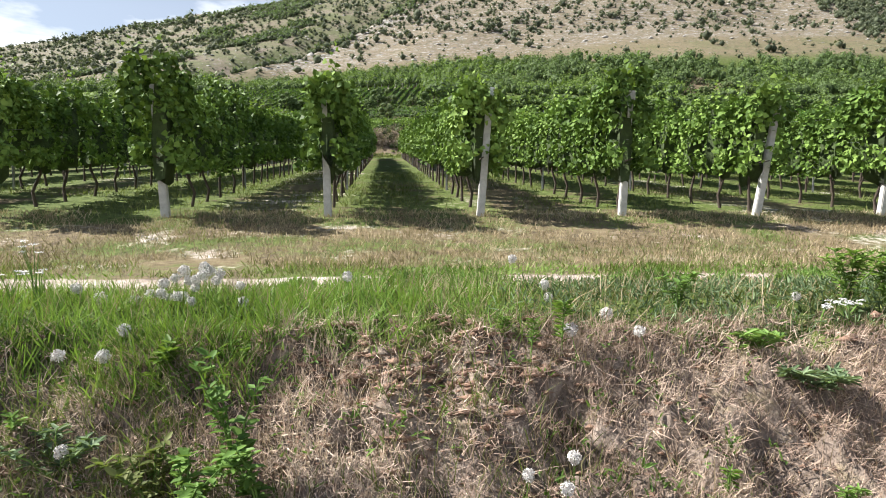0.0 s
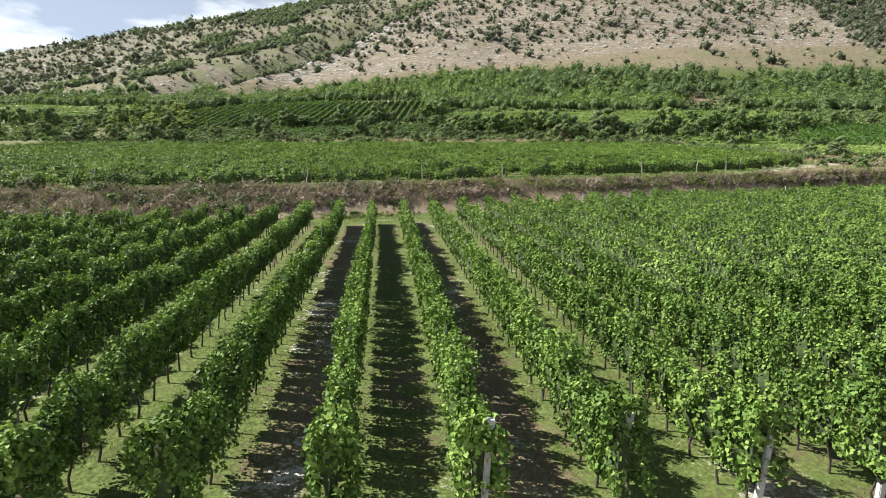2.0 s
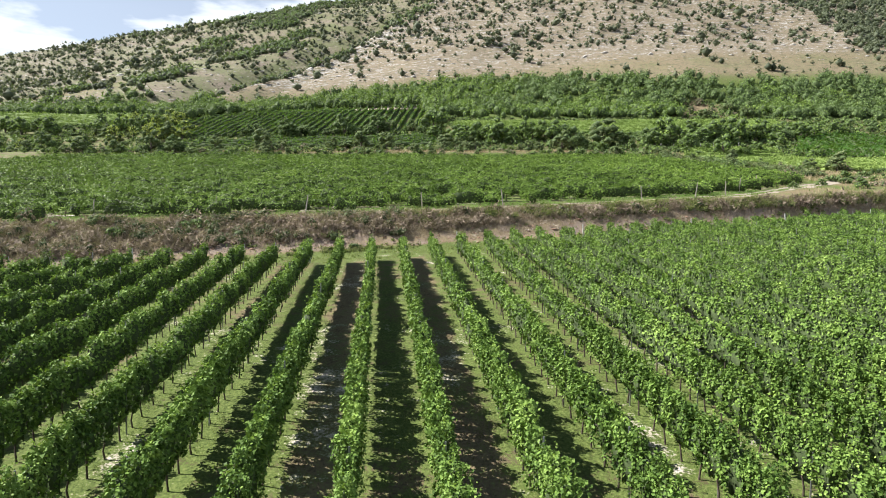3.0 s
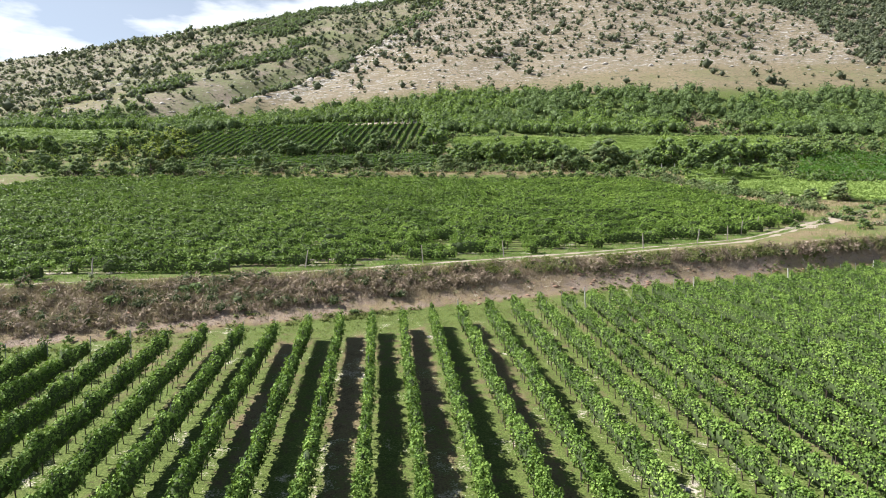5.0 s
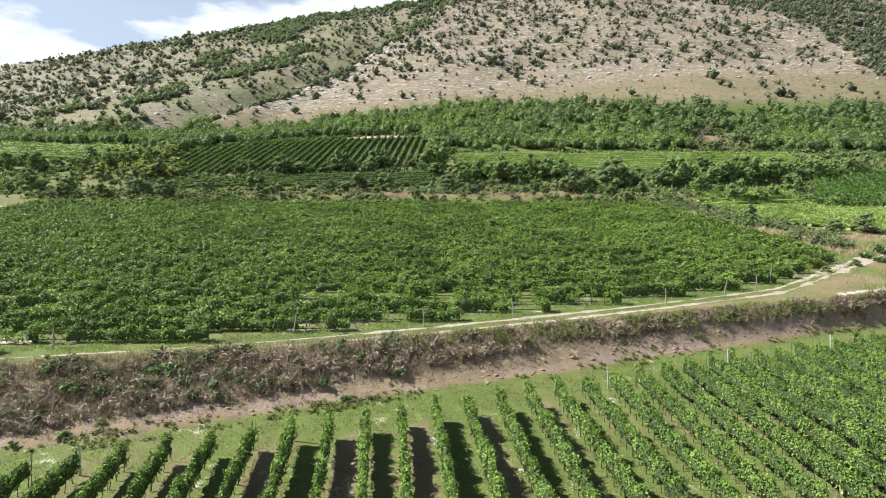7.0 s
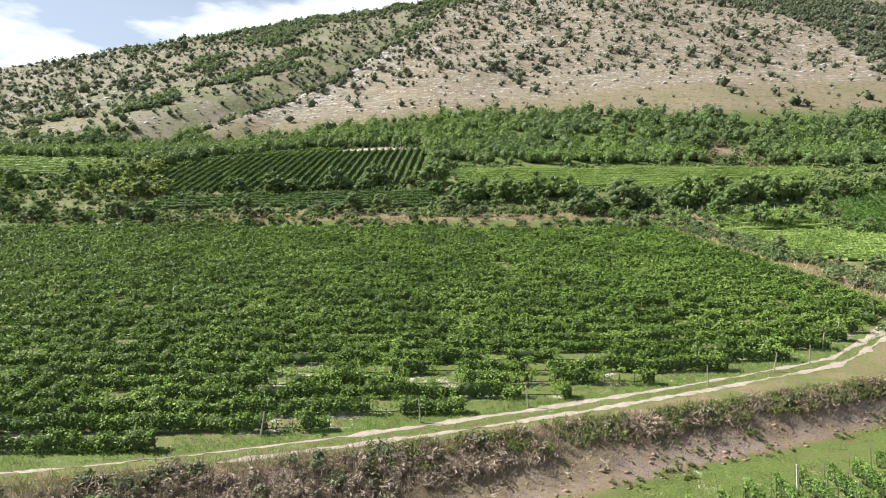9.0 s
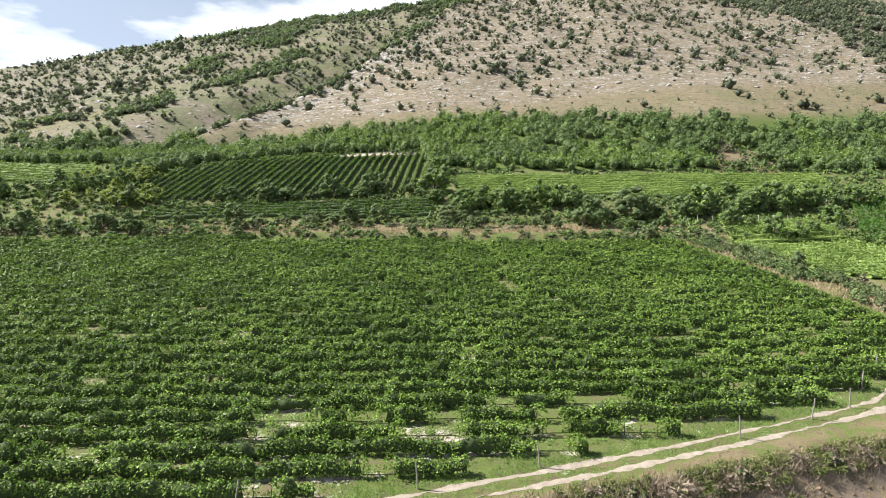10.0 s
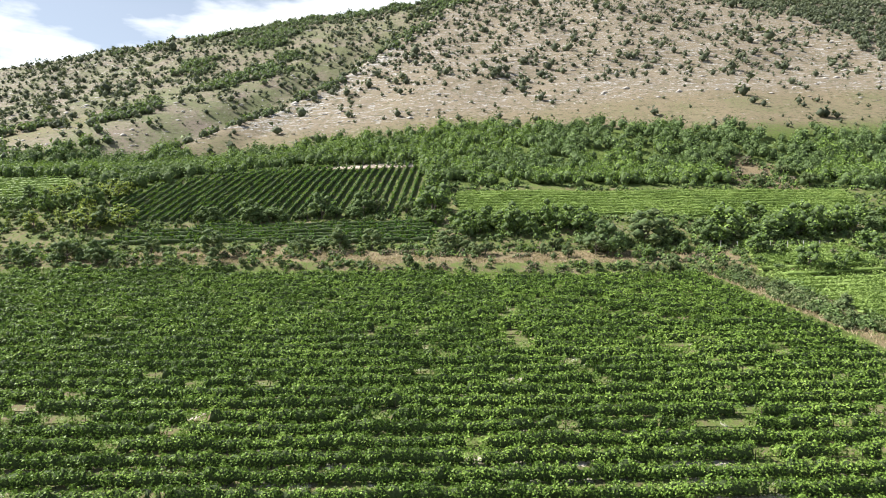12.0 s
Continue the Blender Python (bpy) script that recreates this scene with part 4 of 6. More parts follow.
UP_POST = []
for v in range(3):
    r = np.random.default_rng(40 + v)
    UP_POST.append(mesh_of("wooden_shaft", *tube([(0, 0, -0.3), (0.02, 0.0, 0.6), (0.03 * r.normal(), 0.02, 1.3), (0, 0.03, 1.95)], [0.07, 0.064, 0.058, 0.05], 8), WOOD_POST, smooth=True))
for n, (x, y, lean) in enumerate([(-35.2, 60.6, 2), (-23.6, 62.6, 3), (-14.7, 64.3, 17), (-2.3, 66.6, 2), (6.9, 69.3, 6), (24.3, 73.6, 3), (32.2, 76.8, -4),
                                  (37.1, 79.1, 7), (40.6, 82.6, -3), (-46.5, 58.6, -4), (45.0, 86.8, 2)]):
    post = new("vineyard_post", UP_POST[n % 3])
    tagged(post, "grey weathered wooden post beside the upper track" if lean < 10 else "grey weathered wooden post leaning over by the track", "post", "posts along the track")
    post.matrix_basis = pose(x, y, float(height(x, y)), -3, lean, 30 * n)


# ---------------------------------------------------------------- distant vineyards
def far_field(name, corners, along, gap, leaf, mat, label, seed, width=0.45, tall=1.6, density=9.0):
    """Rows of vines filling a field, each row its own thing."""
    r = np.random.default_rng(seed)
    d = unit(np.array(along, float))
    side = np.array([d[1], -d[0]])
    c = np.array(corners, float)
    u, v = c @ d, c @ side
    for off in np.arange(v.min() + gap / 2, v.max(), gap):
        t = np.arange(u.min(), u.max(), 0.4)
        px, py = t * d[0] + off * side[0], t * d[1] + off * side[1]
        ok = inside(px, py, [tuple(p) for p in corners])
        if ok.sum() < 6:
            continue
        a, b = t[ok].min(), t[ok].max()
        n = int((b - a) * density * 1.9)
        s = r.uniform(a, b, n)
        s = s[vnoise(s / 2.0, s * 0 + off, 60) > 0.16]
        n = len(s)
        w = r.normal(0, 0.5, n) * width
        px, py = s * d[0] + (off + w) * side[0], s * d[1] + (off + w) * side[1]
        ok = inside(px, py, [tuple(p) for p in corners])
        px, py = px[ok], py[ok]
        n = len(px)
        if n < 8:
            continue
        at = np.stack([px, py, height(px, py) + r.uniform(0.3, tall, n)], -1)
        row = new("vine_row")
        tagged(row, label, "vine row", name)
        cs = np.arange(a, b, 1.1)
        cx, cy = cs * d[0] + off * side[0], cs * d[1] + off * side[1]
        lump = vnoise(cs / 1.3, cs * 0 + off * 3, 61)
        # core added under the leaves, dark as inner shade except in lime fields
        heart = row_core(np.stack([cx, cy, height(cx, cy)], -1), side, width * (0.35 + 0.4 * lump), 0.1 + 0 * cs, tall * (0.45 + 0.3 * lump))
        part("foliage", leafy_mesh("far_row", heart, leaves(at, leaf, r, 0.5, SHARD, None, 1.1), mat, mat if mat is VINE_LIME else SHADE_CORE), row)


far_field("vine rows of the dark vineyard", FIELD_MID, (0.06, 1), 2.55, 0.45, VINE_FAR, "dark green vine row in a distant vineyard", 71, 0.42, 1.7, 6)
far_field("vine rows of the terrace vineyard", FIELD_LONG, (1, 0.05), 2.3, 0.45, VINE_FAR, "green vine row on a narrow terrace", 72, 0.6, 1.6, 7)
far_field("vine rows of the lime vineyard", FIELD_RIGHT, (1, 0.02), 2.2, 0.36, VINE_LIME, "yellow-green vine row in a distant field", 73, 1.0, 1.1, 16)
far_field("vine rows of the west vineyard", FIELD_LEFT, (1, 0.15), 2.4, 0.5, VINE_LIME, "green vine row in a distant field", 74, 0.7, 1.3, 5)
far_field("vine rows of the east vineyard", FIELD_EAST, (0.3, 1), 2.4, 0.5, VINE_FAR, "dark green vine row in a far field", 75, 1.0, 1.5, 13)
far_field("vine rows of the slope vineyard", FIELD_SLOPE, (1, 0.1), 2.4, 0.32, VINE_LIME, "yellow-green vine row on the slope", 76, 1.25, 1.0, 26)


# ---------------------------------------------------------------- trees and bushes
def crown_points(r, count, radius, tall, base, clumps, flat=0.75):
    """Leaf places gathered in uneven clumps with gaps between."""
    c = unit(r.normal(0, 1, (clumps, 3))) * (r.uniform(0.25, 1, clumps) ** 0.5)[:, None]
    c[:, 2] = np.abs(c[:, 2]) * 1.0 - 0.25 * r.uniform(0, 1, clumps)
    c = c * (radius, radius, tall - base) * 0.8 + (0, 0, base + (tall - base) * 0.12)
    pick = r.integers(0, clumps, count)
    size = r.uniform(0.25, 0.5, clumps) * radius
    off = unit(r.normal(0, 1, (count, 3))) * (r.uniform(0.3, 1, count) ** 0.5)[:, None]
    p = c[pick] + off * size[pick][:, None] * (1, 1, flat)
    p[:, 2] = np.maximum(p[:, 2], base * 0.6)
    return p, off, c


def make_tree(name, label, category, group, seed, radius, tall, base, count, leaf, mat, clumps=11):
    r = np.random.default_rng(seed)
    tree = new(name)
    tagged(tree, label, category, group)
    p, off, c = crown_points(r, count, radius, tall, base, clumps)
    pieces = [tube([(0, 0, -0.3), (r.normal(0, 0.06), 0, base * 0.6), (r.normal(0, 0.1), r.normal(0, 0.1), base + (tall - base) * 0.45)],
                   np.array([0.055, 0.042, 0.022]) * tall * 0.55, 6)]
    for q in c[:6]:
        pieces.append(tube([(0, 0, base * 0.55), (q[0] * 0.45, q[1] * 0.45, (q[2] + base) * 0.5), tuple(q)], np.array([0.02, 0.014, 0.006]) * tall * 0.6, 5))
    part("trunk", mesh_of("tree_trunk", *joined(pieces), TRUNK), tree, "grey-brown branching trunk")
    # cores added at the clumps, coloured for the shade inside the crown
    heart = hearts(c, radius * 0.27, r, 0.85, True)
    part("crown", leafy_mesh("tree_crown", heart, leaves(p, leaf, r, 0.3, SHARD, off * 1.3, 1.0), mat, CROWN_SHADE_CORE), tree)
    return tree


TREES = {
    "oak": [make_tree("oak_tree", "dark green rounded tree at a field edge", "tree", "hedgerow trees", 200 + v, 2.3, 4.6, 0.7, 660, 0.28, OAK, 17) for v in range(3)],
    "locust": [make_tree("locust_tree", "bright green leafy tree on the terrace", "tree", "hedgerow trees", 210 + v, 2.3, 4.6, 0.5, 660, 0.28, ACACIA, 18) for v in range(3)],
    "olive": [make_tree("grey_tree", "grey-green airy tree on the dry terrace", "tree", "hedgerow trees", 220 + v, 1.9, 4.0, 0.9, 640, 0.23, OLIVE, 14) for v in range(3)],
    "yellow": [make_tree("yellow_tree", "small yellow-green tree at the field edge", "tree", "hedgerow trees", 230 + v, 1.7, 3.6, 0.3, 620, 0.22, YELLOW, 12) for v in range(2)],
    "bush": [make_tree("bush", "low green bush on dry ground", "bush", "bushes of the terraces", 240 + v, 1.4, 1.9, 0.1, 240, 0.24, OAK if v else ACACIA, 10) for v in range(2)],
    "dry": [make_tree("dry_bush", "low brown half-dead bush on the bank", "bush", "bushes of the terraces", 250 + v, 1.3, 1.5, 0.05, 260, 0.22, BRUSH, 10) for v in range(2)],
}
placed = set()
tree_rng = np.random.default_rng(33)


def plant(kind, x, y, scale=1.0):
    v = int(tree_rng.integers(len(TREES[kind])))
    s = scale * tree_rng.uniform(0.8, 1.15)
    m = Matrix.LocRotScale((x, y, float(height(x, y)) - 0.05), Euler((0, 0, tree_rng.uniform(0, 6.28))), (s * tree_rng.uniform(0.9, 1.15), s, s * tree_rng.uniform(0.85, 1.15)))
    tree = TREES[kind][v]
    if (kind, v) in placed:
        return copy_thing(tree, m)
    placed.add((kind, v))
    tree.matrix_basis = m
    return tree


def hedge(a, b, count, kinds, wide=2.0, scale=1.0):
    for n in range(count):
        t = (n + tree_rng.uniform(0.1, 0.9)) / count
        plant(kinds[int(tree_rng.integers(len(kinds)))], a[0] + (b[0] - a[0]) * t + tree_rng.normal(0, wide * 0.4), a[1] + (b[1] - a[1]) * t + tree_rng.normal(0, wide * 0.4),
              scale * tree_rng.uniform(0.75, 1.2))


hedge((38, 173), (62, 175), 9, ["olive", "oak", "bush"], 2.5, 1.05)
hedge((58, 176), (112, 186), 22, ["oak", "locust", "locust", "olive"], 3, 1.2)
hedge((4, 182), (34, 184), 18, ["locust"], 4, 1.1)
hedge((30, 186), (112, 190), 18, ["locust", "bush"], 2.5, 0.8)
hedge((-66, 188), (-3, 196), 22, ["oak", "bush", "olive"], 2.5, 0.9)
hedge((-6, 192), (2, 180), 6, ["oak", "locust"], 3, 1.0)
hedge((-4, 244), (-2, 196), 10, ["locust", "oak"], 2.5, 0.8)
hedge((-100, 158), (-60, 160), 14, ["olive", "dry", "bush"], 3, 1.1)
hedge((-60, 162), (-5, 167), 18, ["dry", "bush", "dry"], 2.5, 0.9)
hedge((-2, 166), (28, 166), 8, ["olive", "dry"], 3, 0.95)
hedge((-135, 174), (-84, 186), 22, ["olive", "olive", "bush", "yellow", "yellow", "bush"], 8, 1.0)
hedge((-140, 190), (-88, 202), 18, ["olive", "bush", "olive", "oak", "locust"], 5, 0.95)
hedge((-118, 207), (-92, 212), 10, ["oak", "oak", "yellow"], 4, 1.1)
hedge((-100, 157), (46, 155.5), 64, ["dry", "bush", "bush", "olive"], 2.0, 0.7)
hedge((-90, 169), (30, 171), 34, ["bush", "olive", "bush", "dry"], 3, 0.8)
hedge((40, 162), (100, 170), 26, ["bush", "bush", "locust", "dry"], 5, 0.8)
hedge((60, 112), (150, 108), 20, ["bush", "dry"], 7, 0.8)
hedge((-170, 170), (-100, 165), 22, ["bush", "olive", "oak"], 8, 0.9)
hedge((-170, 192), (-130, 200), 14, ["bush", "locust", "oak"], 6, 0.9)
hedge((56, 157), (62, 127), 9, ["bush", "dry", "olive", "bush"], 2, 0.8)
hedge((66, 127), (82, 112), 10, ["dry", "olive", "bush"], 4, 0.9)
hedge((60, 160), (110, 150), 16, ["bush", "locust"], 5, 0.8)
hedge((58, 90), (95, 108), 18, ["dry", "bush", "bush", "olive"], 7, 0.75)
hedge((110, 190), (170, 200), 12, ["oak", "locust"], 5, 1.0)
for x, y, kind, s in ((-49, 163.5, "olive", 1.6), (-44, 165.5, "olive", 1.45), (-31, 166.5, "olive", 1.4), (-27, 169, "oak", 1.2), (-23, 169, "olive", 1.3), (-16, 170, "olive", 1.2),
                      (-71, 160, "oak", 1.3), (-78, 161, "olive", 1.4), (-47.5, 188.5, "oak", 1.7), (-44.5, 189, "oak", 1.5), (-58, 188, "oak", 1.2), (-31.5, 192, "oak", 1.6), (-28, 193, "oak", 1.3),
                      (-21, 195, "oak", 1.6), (-17.5, 195.5, "olive", 1.4), (-7, 197, "oak", 1.4), (-3, 194, "locust", 1.4), (32.7, 166.5, "olive", 1.9), (35.5, 167.5, "oak", 1.4), (46, 173.5, "olive", 2.0),
                      (52, 173, "oak", 1.7), (60, 176, "oak", 1.8), (66, 177, "locust", 1.6), (75, 178, "oak", 1.5), (84, 180, "locust", 1.5), (0.5, 170, "olive", 1.4), (7, 166, "olive", 1.2),
                      (-87, 183, "yellow", 1.7), (-84, 184, "olive", 1.5), (-80, 185.5, "yellow", 1.5), (-94, 209, "yellow", 1.45), (-91, 206, "yellow", 1.1), (-99, 182, "yellow", 1.5), (-103, 185, "olive", 1.5),
                      (-89, 187, "yellow", 1.5), (-110, 191, "olive", 1.4), (0.2, 166, "olive", 1.1), (6.5, 165, "olive", 1.0), (-49, 190, "oak", 1.3), (-23, 192, "oak", 1.2), (-105, 206, "yellow", 1.3), (-91, 189, "yellow", 1.2),
                      (-96, 187, "yellow", 1.1), (58, 141, "oak", 0.7), (32, 171, "olive", 1.3), (-62, 164, "olive", 1.1), (-84, 158, "bush", 1.2)):
    plant(kind, x, y, s if kind != "yellow" else 1.25 * s)


# ---------------------------------------------------------------- woodland and hill scrub
def clump_cloud(places, sizes, per, leaf, r, mat, name, label, category, tall=1.0, heart_size=0.72, inner=None, wide=1.0):
    """Many crowns as one mass of leaves round added cores."""
    n = len(places)
    off = unit(r.normal(0, 1, (n, per, 3)))
    off[..., 2] = np.abs(off[..., 2]) * 1.25 - 0.25
    rad = r.uniform(0.6, 1.0, (n, per, 1)) ** 0.6
    lump = 0.72 + 0.28 * np.sin(off[..., :1] * 5 + r.uniform(0, 6, (n, 1, 1))) * np.sin(off[..., 1:2] * 5 + r.uniform(0, 6, (n, 1, 1)))
    p = places[:, None] + off * rad * lump * sizes[:, None, None] * (1, 1, tall) + (0, 0, 1) * (sizes * 0.55 * tall)[:, None, None]
    at, out = p.reshape(-1, 3), off.reshape(-1, 3)
    sz = np.repeat(sizes, per) * leaf
    # added cores that darken the gaps between the leaves
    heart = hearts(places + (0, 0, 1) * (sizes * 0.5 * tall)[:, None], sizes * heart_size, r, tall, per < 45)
    return stuff(name, leafy_mesh(name, heart, leaves(at, sz, r, 0.3, SHARD, out * 1.5, wide), mat, inner or SHADE_CORE), label, category)


def strewn(n, x0, x1, y0, y1, keep, r):
    x, y = r.uniform(x0, x1, n), r.uniform(y0, y1, n)
    ok = r.uniform(0, 1, n) < keep(x, y)
    x, y = x[ok], y[ok]
    return np.stack([x, y, height(x, y)], -1)


wr = np.random.default_rng(55)


def pale_wood(x, y):
    return sstep(0.47, 0.63, fbm(x / 26, y / 14, 70) + 0.20 * sstep(-70, -30, x) * sstep(20, -20, x - 10))


p = strewn(8600, -250, 270, 205, 298, lambda x, y: woods(x, y) * pale_wood(x, y), wr)
clump_cloud(p, 1.5 + 2.3 * wr.beta(1.6, 1.8, len(p)), 76, 0.18, wr, ACACIA, "woodland", "light green broadleaf woodland below the hill", "woods", 1.25, 0.50, CROWN_SHADE_CORE)
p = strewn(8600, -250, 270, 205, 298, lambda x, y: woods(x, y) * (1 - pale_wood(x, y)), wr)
clump_cloud(p, 1.5 + 2.5 * wr.beta(1.6, 1.8, len(p)), 76, 0.18, wr, OAK, "woodland", "dark green mixed woodland below the hill", "woods", 1.2, 0.50, CROWN_SHADE_CORE)


def scrub_share(x, y):
    patch = sstep(0.50, 0.66, fbm(x / 30, y / 30, 81))
    base = 0.10 + 0.50 * sstep(318, 360, y - 0.05 * x) * (0.5 + sstep(0.3, 0.6, fbm(x / 16, y / 16, 82))) + 0.2 * sstep(400, 460, y)
    west = sstep(5, -5, x - spur_edge(y))
    gully = np.exp(-(((x - spur_edge(y) + 8) / 10) ** 2)) * sstep(262, 280, y)
    crest = sstep(560, 590, y) * west
    base = base + 0.35 * sstep(292, 268, y) * sstep(0.40, 0.56, fbm(x / 10, y / 7, 88))
    lot = base + west * (0.03 + 0.15 * patch) + 0.45 * gully + 0.7 * crest + 0.25 * sstep(285, 270, y) * west
    return np.clip(lot, 0, 1) * sstep(250, 262, y) * (1 - woods(x, y))




def terrace_scrub(x, y):
    """Rough growth on the terraces between the fields."""
    rough = sstep(0.34, 0.50, fbm(x / 9, y / 5, 85))
    for field in (FIELD_MID, FIELD_LONG, FIELD_RIGHT, FIELD_LEFT, FIELD_EAST, FIELD_SLOPE):
        rough = rough * ~inside(x, y, field)
    strip = sstep(158, 160, y) * sstep(171, 168, y) * sstep(-85, -75, x) * sstep(60, 50, x)
    return rough * (1 - 0.55 * strip * sstep(-62, -45, x)) * sstep(153.5, 156, y + 0.03 * x) * (1 - woods(x, y)) * sstep(262, 240, y)


p = strewn(19000, -175, 180, 153, 250, terrace_scrub, wr)
third = len(p) // 3
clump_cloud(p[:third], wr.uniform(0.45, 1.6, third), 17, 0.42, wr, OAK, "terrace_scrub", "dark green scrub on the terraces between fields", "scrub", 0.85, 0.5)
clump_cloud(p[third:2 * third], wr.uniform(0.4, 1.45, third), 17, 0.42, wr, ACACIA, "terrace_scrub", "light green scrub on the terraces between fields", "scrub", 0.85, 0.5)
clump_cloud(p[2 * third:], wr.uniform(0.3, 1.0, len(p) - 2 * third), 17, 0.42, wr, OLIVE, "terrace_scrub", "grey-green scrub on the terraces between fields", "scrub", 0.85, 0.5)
p = strewn(15000, -430, 420, 252, 660, scrub_share, wr)
half = len(p) // 2
clump_cloud(p[:half], wr.gamma(2.0, 0.55, half) + 0.65, 13, 0.46, wr, SHRUB, "hill_scrub", "grey-green shrubs dotted over the stony hillside", "scrub", 1.05, 0.55, SCRUB)
p = p[half:]
clump_cloud(p, wr.gamma(2.0, 0.60, len(p)) + 0.6, 13, 0.46, wr, SCRUB, "hill_scrub", "dark scrub bushes dotted over the stony hillside", "scrub", 0.9, 0.55, SCRUB)


def groves(x, y):
    """Closed oak woods on the hill: groves, the wooded gully, the east flank, the loose wood at the western foot."""
    west = sstep(5, -5, x - spur_edge(y))
    grove = 0 * x
    for gx0, gy0, rad in ((-136, 518, 31), (-173, 465, 18), (-113, 407, 23), (-154, 332, 20), (-111, 452, 17), (-205, 330, 12), (-128, 385, 14)):
        grove = np.maximum(grove, sstep(1.0, 0.6, np.hypot(x - gx0, (y - gy0) * 0.8) / rad + 0.9 * (fbm(x / 8, y / 8, 83) - 0.5)))
    gully = 1.4 * np.exp(-(((x - spur_edge(y) + 4) / (6 + 8 * sstep(360, 470, y))) ** 2)) * sstep(262, 280, y) * sstep(0.30, 0.48, fbm(x / 12, y / 12, 84))
    east = sstep(0, 14, x - np.interp(y, EAST_Y, EAST_X) + 16 * (fbm(x / 9, y / 9, 87) - 0.5)) * sstep(300, 318, y)
    foot = 0.5 * west * sstep(250, 256, y) * sstep(312, 275, y) * sstep(0.42, 0.60, fbm(x / 14, y / 10, 86))
    ridge = 0.75 * west * sstep(548, 572, y) * sstep(-310, -240, x) * sstep(0.28, 0.5, fbm(x / 14, y / 14, 89) + 0.15 * sstep(-220, -150, x))
    return np.clip(grove + 0.42 * gully + east + foot + ridge, 0, 1) * (1 - woods(x, y))


EAST_Y, EAST_X = [312, 350, 390, 435, 500, 560], [206, 226, 234, 233, 207, 150]
p = strewn(20000, -330, 340, 250, 600, lambda x, y: groves(x, y), wr)
east = p[:, 0] > 150
clump_cloud(p[~east], wr.uniform(1.8, 3.6, (~east).sum()), 26, 0.36, wr, OAK, "hill_woods", "green oak groves on the western hillside", "woods", 1.0, 0.6, SCRUB)
p = p[east]
clump_cloud(p, wr.uniform(1.6, 3.0, len(p)), 20, 0.38, wr, SCRUB, "hill_woods", "dark oak groves on the upper hillside", "woods", 1.0, 0.6, SCRUB)


def rock_cloud(places, sizes, r, name, label):
    """Angular limestone blocks: six-cornered stones, each its own shape."""
    tv = np.array([(1, 0, 0), (0, 1, 0), (-1, 0, 0), (0, -1, 0), (0, 0, 0.75), (0, 0, -0.6)])
    tf = np.array([(0, 1, 4), (1, 2, 4), (2, 3, 4), (3, 0, 4), (1, 0, 5), (2, 1, 5), (3, 2, 5), (0, 3, 5)])
    n = len(places)
    v = tv[None] * r.uniform(0.5, 1.3, (n, 6, 1)) * (1.5, 0.8, 0.7) + r.normal(0, 0.12, (n, 6, 3))
    v = v * sizes[:, None, None] + places[:, None]
    f = tf[None] + (np.arange(n) * 6)[:, None, None]
    return stuff(name, mesh_of(name, v.reshape(-1, 3), f.reshape(-1, 3), ROCK), label, "rocks")


def rock_share(x, y):
    edge = np.exp(-(((x - spur_edge(y) - 6) / 10) ** 2)) * sstep(470, 380, y)
    west = sstep(5, -5, x - spur_edge(y))
    band = sstep(0.52, 0.62, vnoise(x / 40, (height(x, y)) / 2.2, 90))
    return np.clip((0.25 + 0.5 * band) * (0.5 + 0.5 * west) + 0.7 * edge, 0, 1) * (1 - woods(x, y)) * sstep(285, 300, y + 20 * west)


p = strewn(11000, -420, 330, 262, 600, rock_share, wr)
rock_cloud(p, wr.gamma(2.2, 0.22, len(p)) + 0.2, wr, "limestone_outcrop", "pale limestone outcrops on the dry hillside")


# ---------------------------------------------------------------- the brown bank above the lower vineyard
def blades_at(p, r, length, width, mat, name, label, category, lean=0.35, wind=(0, 0, 0), shape=BLADE):
    n = len(p)
    ahead = np.stack([r.normal(0, lean, n), r.normal(0, lean, n), np.ones(n)], -1) + np.array(wind)
    face = np.stack([r.normal(0, 1, n), r.normal(0, 1, n), np.zeros(n)], -1)
    s = r.uniform(0.6, 1.3, n)
    return stuff(name, mesh_of(name, *strew(shape, p, ahead, face, length * s, width * s), mat), label, category)


br = np.random.default_rng(77)


def on_bank(n, lo, hi, x0=-60, x1=62):
    x = br.uniform(x0, x1, n)
    u = br.uniform(lo, hi, n)
    y = bank_foot(x) + (bank_top(x) - bank_foot(x)) * u
    return x, y, u


x, y, u = on_bank(2200, 0.18, 0.98)
keep = (fbm(x / 2.5, y / 2.0, 91) > 0.40 + 0.14 * sstep(0, 25, x)) & (u > np.interp(x, [-30, -5, 10, 40], [0.16, 0.38, 0.58, 0.62]))
p = np.stack([x, y, height(x, y)], -1)[keep]
clump_cloud(p, 0.28 + 0.75 * br.beta(1.2, 2.2, len(p)), 64, 0.62, br, BRUSH, "dead_brush", "brown dead brush and brambles covering the bank", "brush", 0.85, 0.40, BRUSH, 0.16)
x, y, u = on_bank(34000, 0.05, 1.04)
p = np.stack([x, y, height(x, y) - 0.03], -1)
p = p[(fbm(x / 1.3, y / 1.3, 92) > 0.50 - 0.3 * u) & (u > np.interp(x, [-30, 0, 15], [0.0, 0.1, 0.4]))]
blades_at(p, br, 0.62, 0.024, BRUSH, "dead_stalks", "tangled brown dead stalks on the bank", "dry stalks", 0.5, (0, 0, 0), KITE)
x, y, u = on_bank(42000, 0.22, 1.02)
tuft = np.stack([np.round(x / 0.55) * 0.55, np.round(y / 0.45) * 0.45], -1)
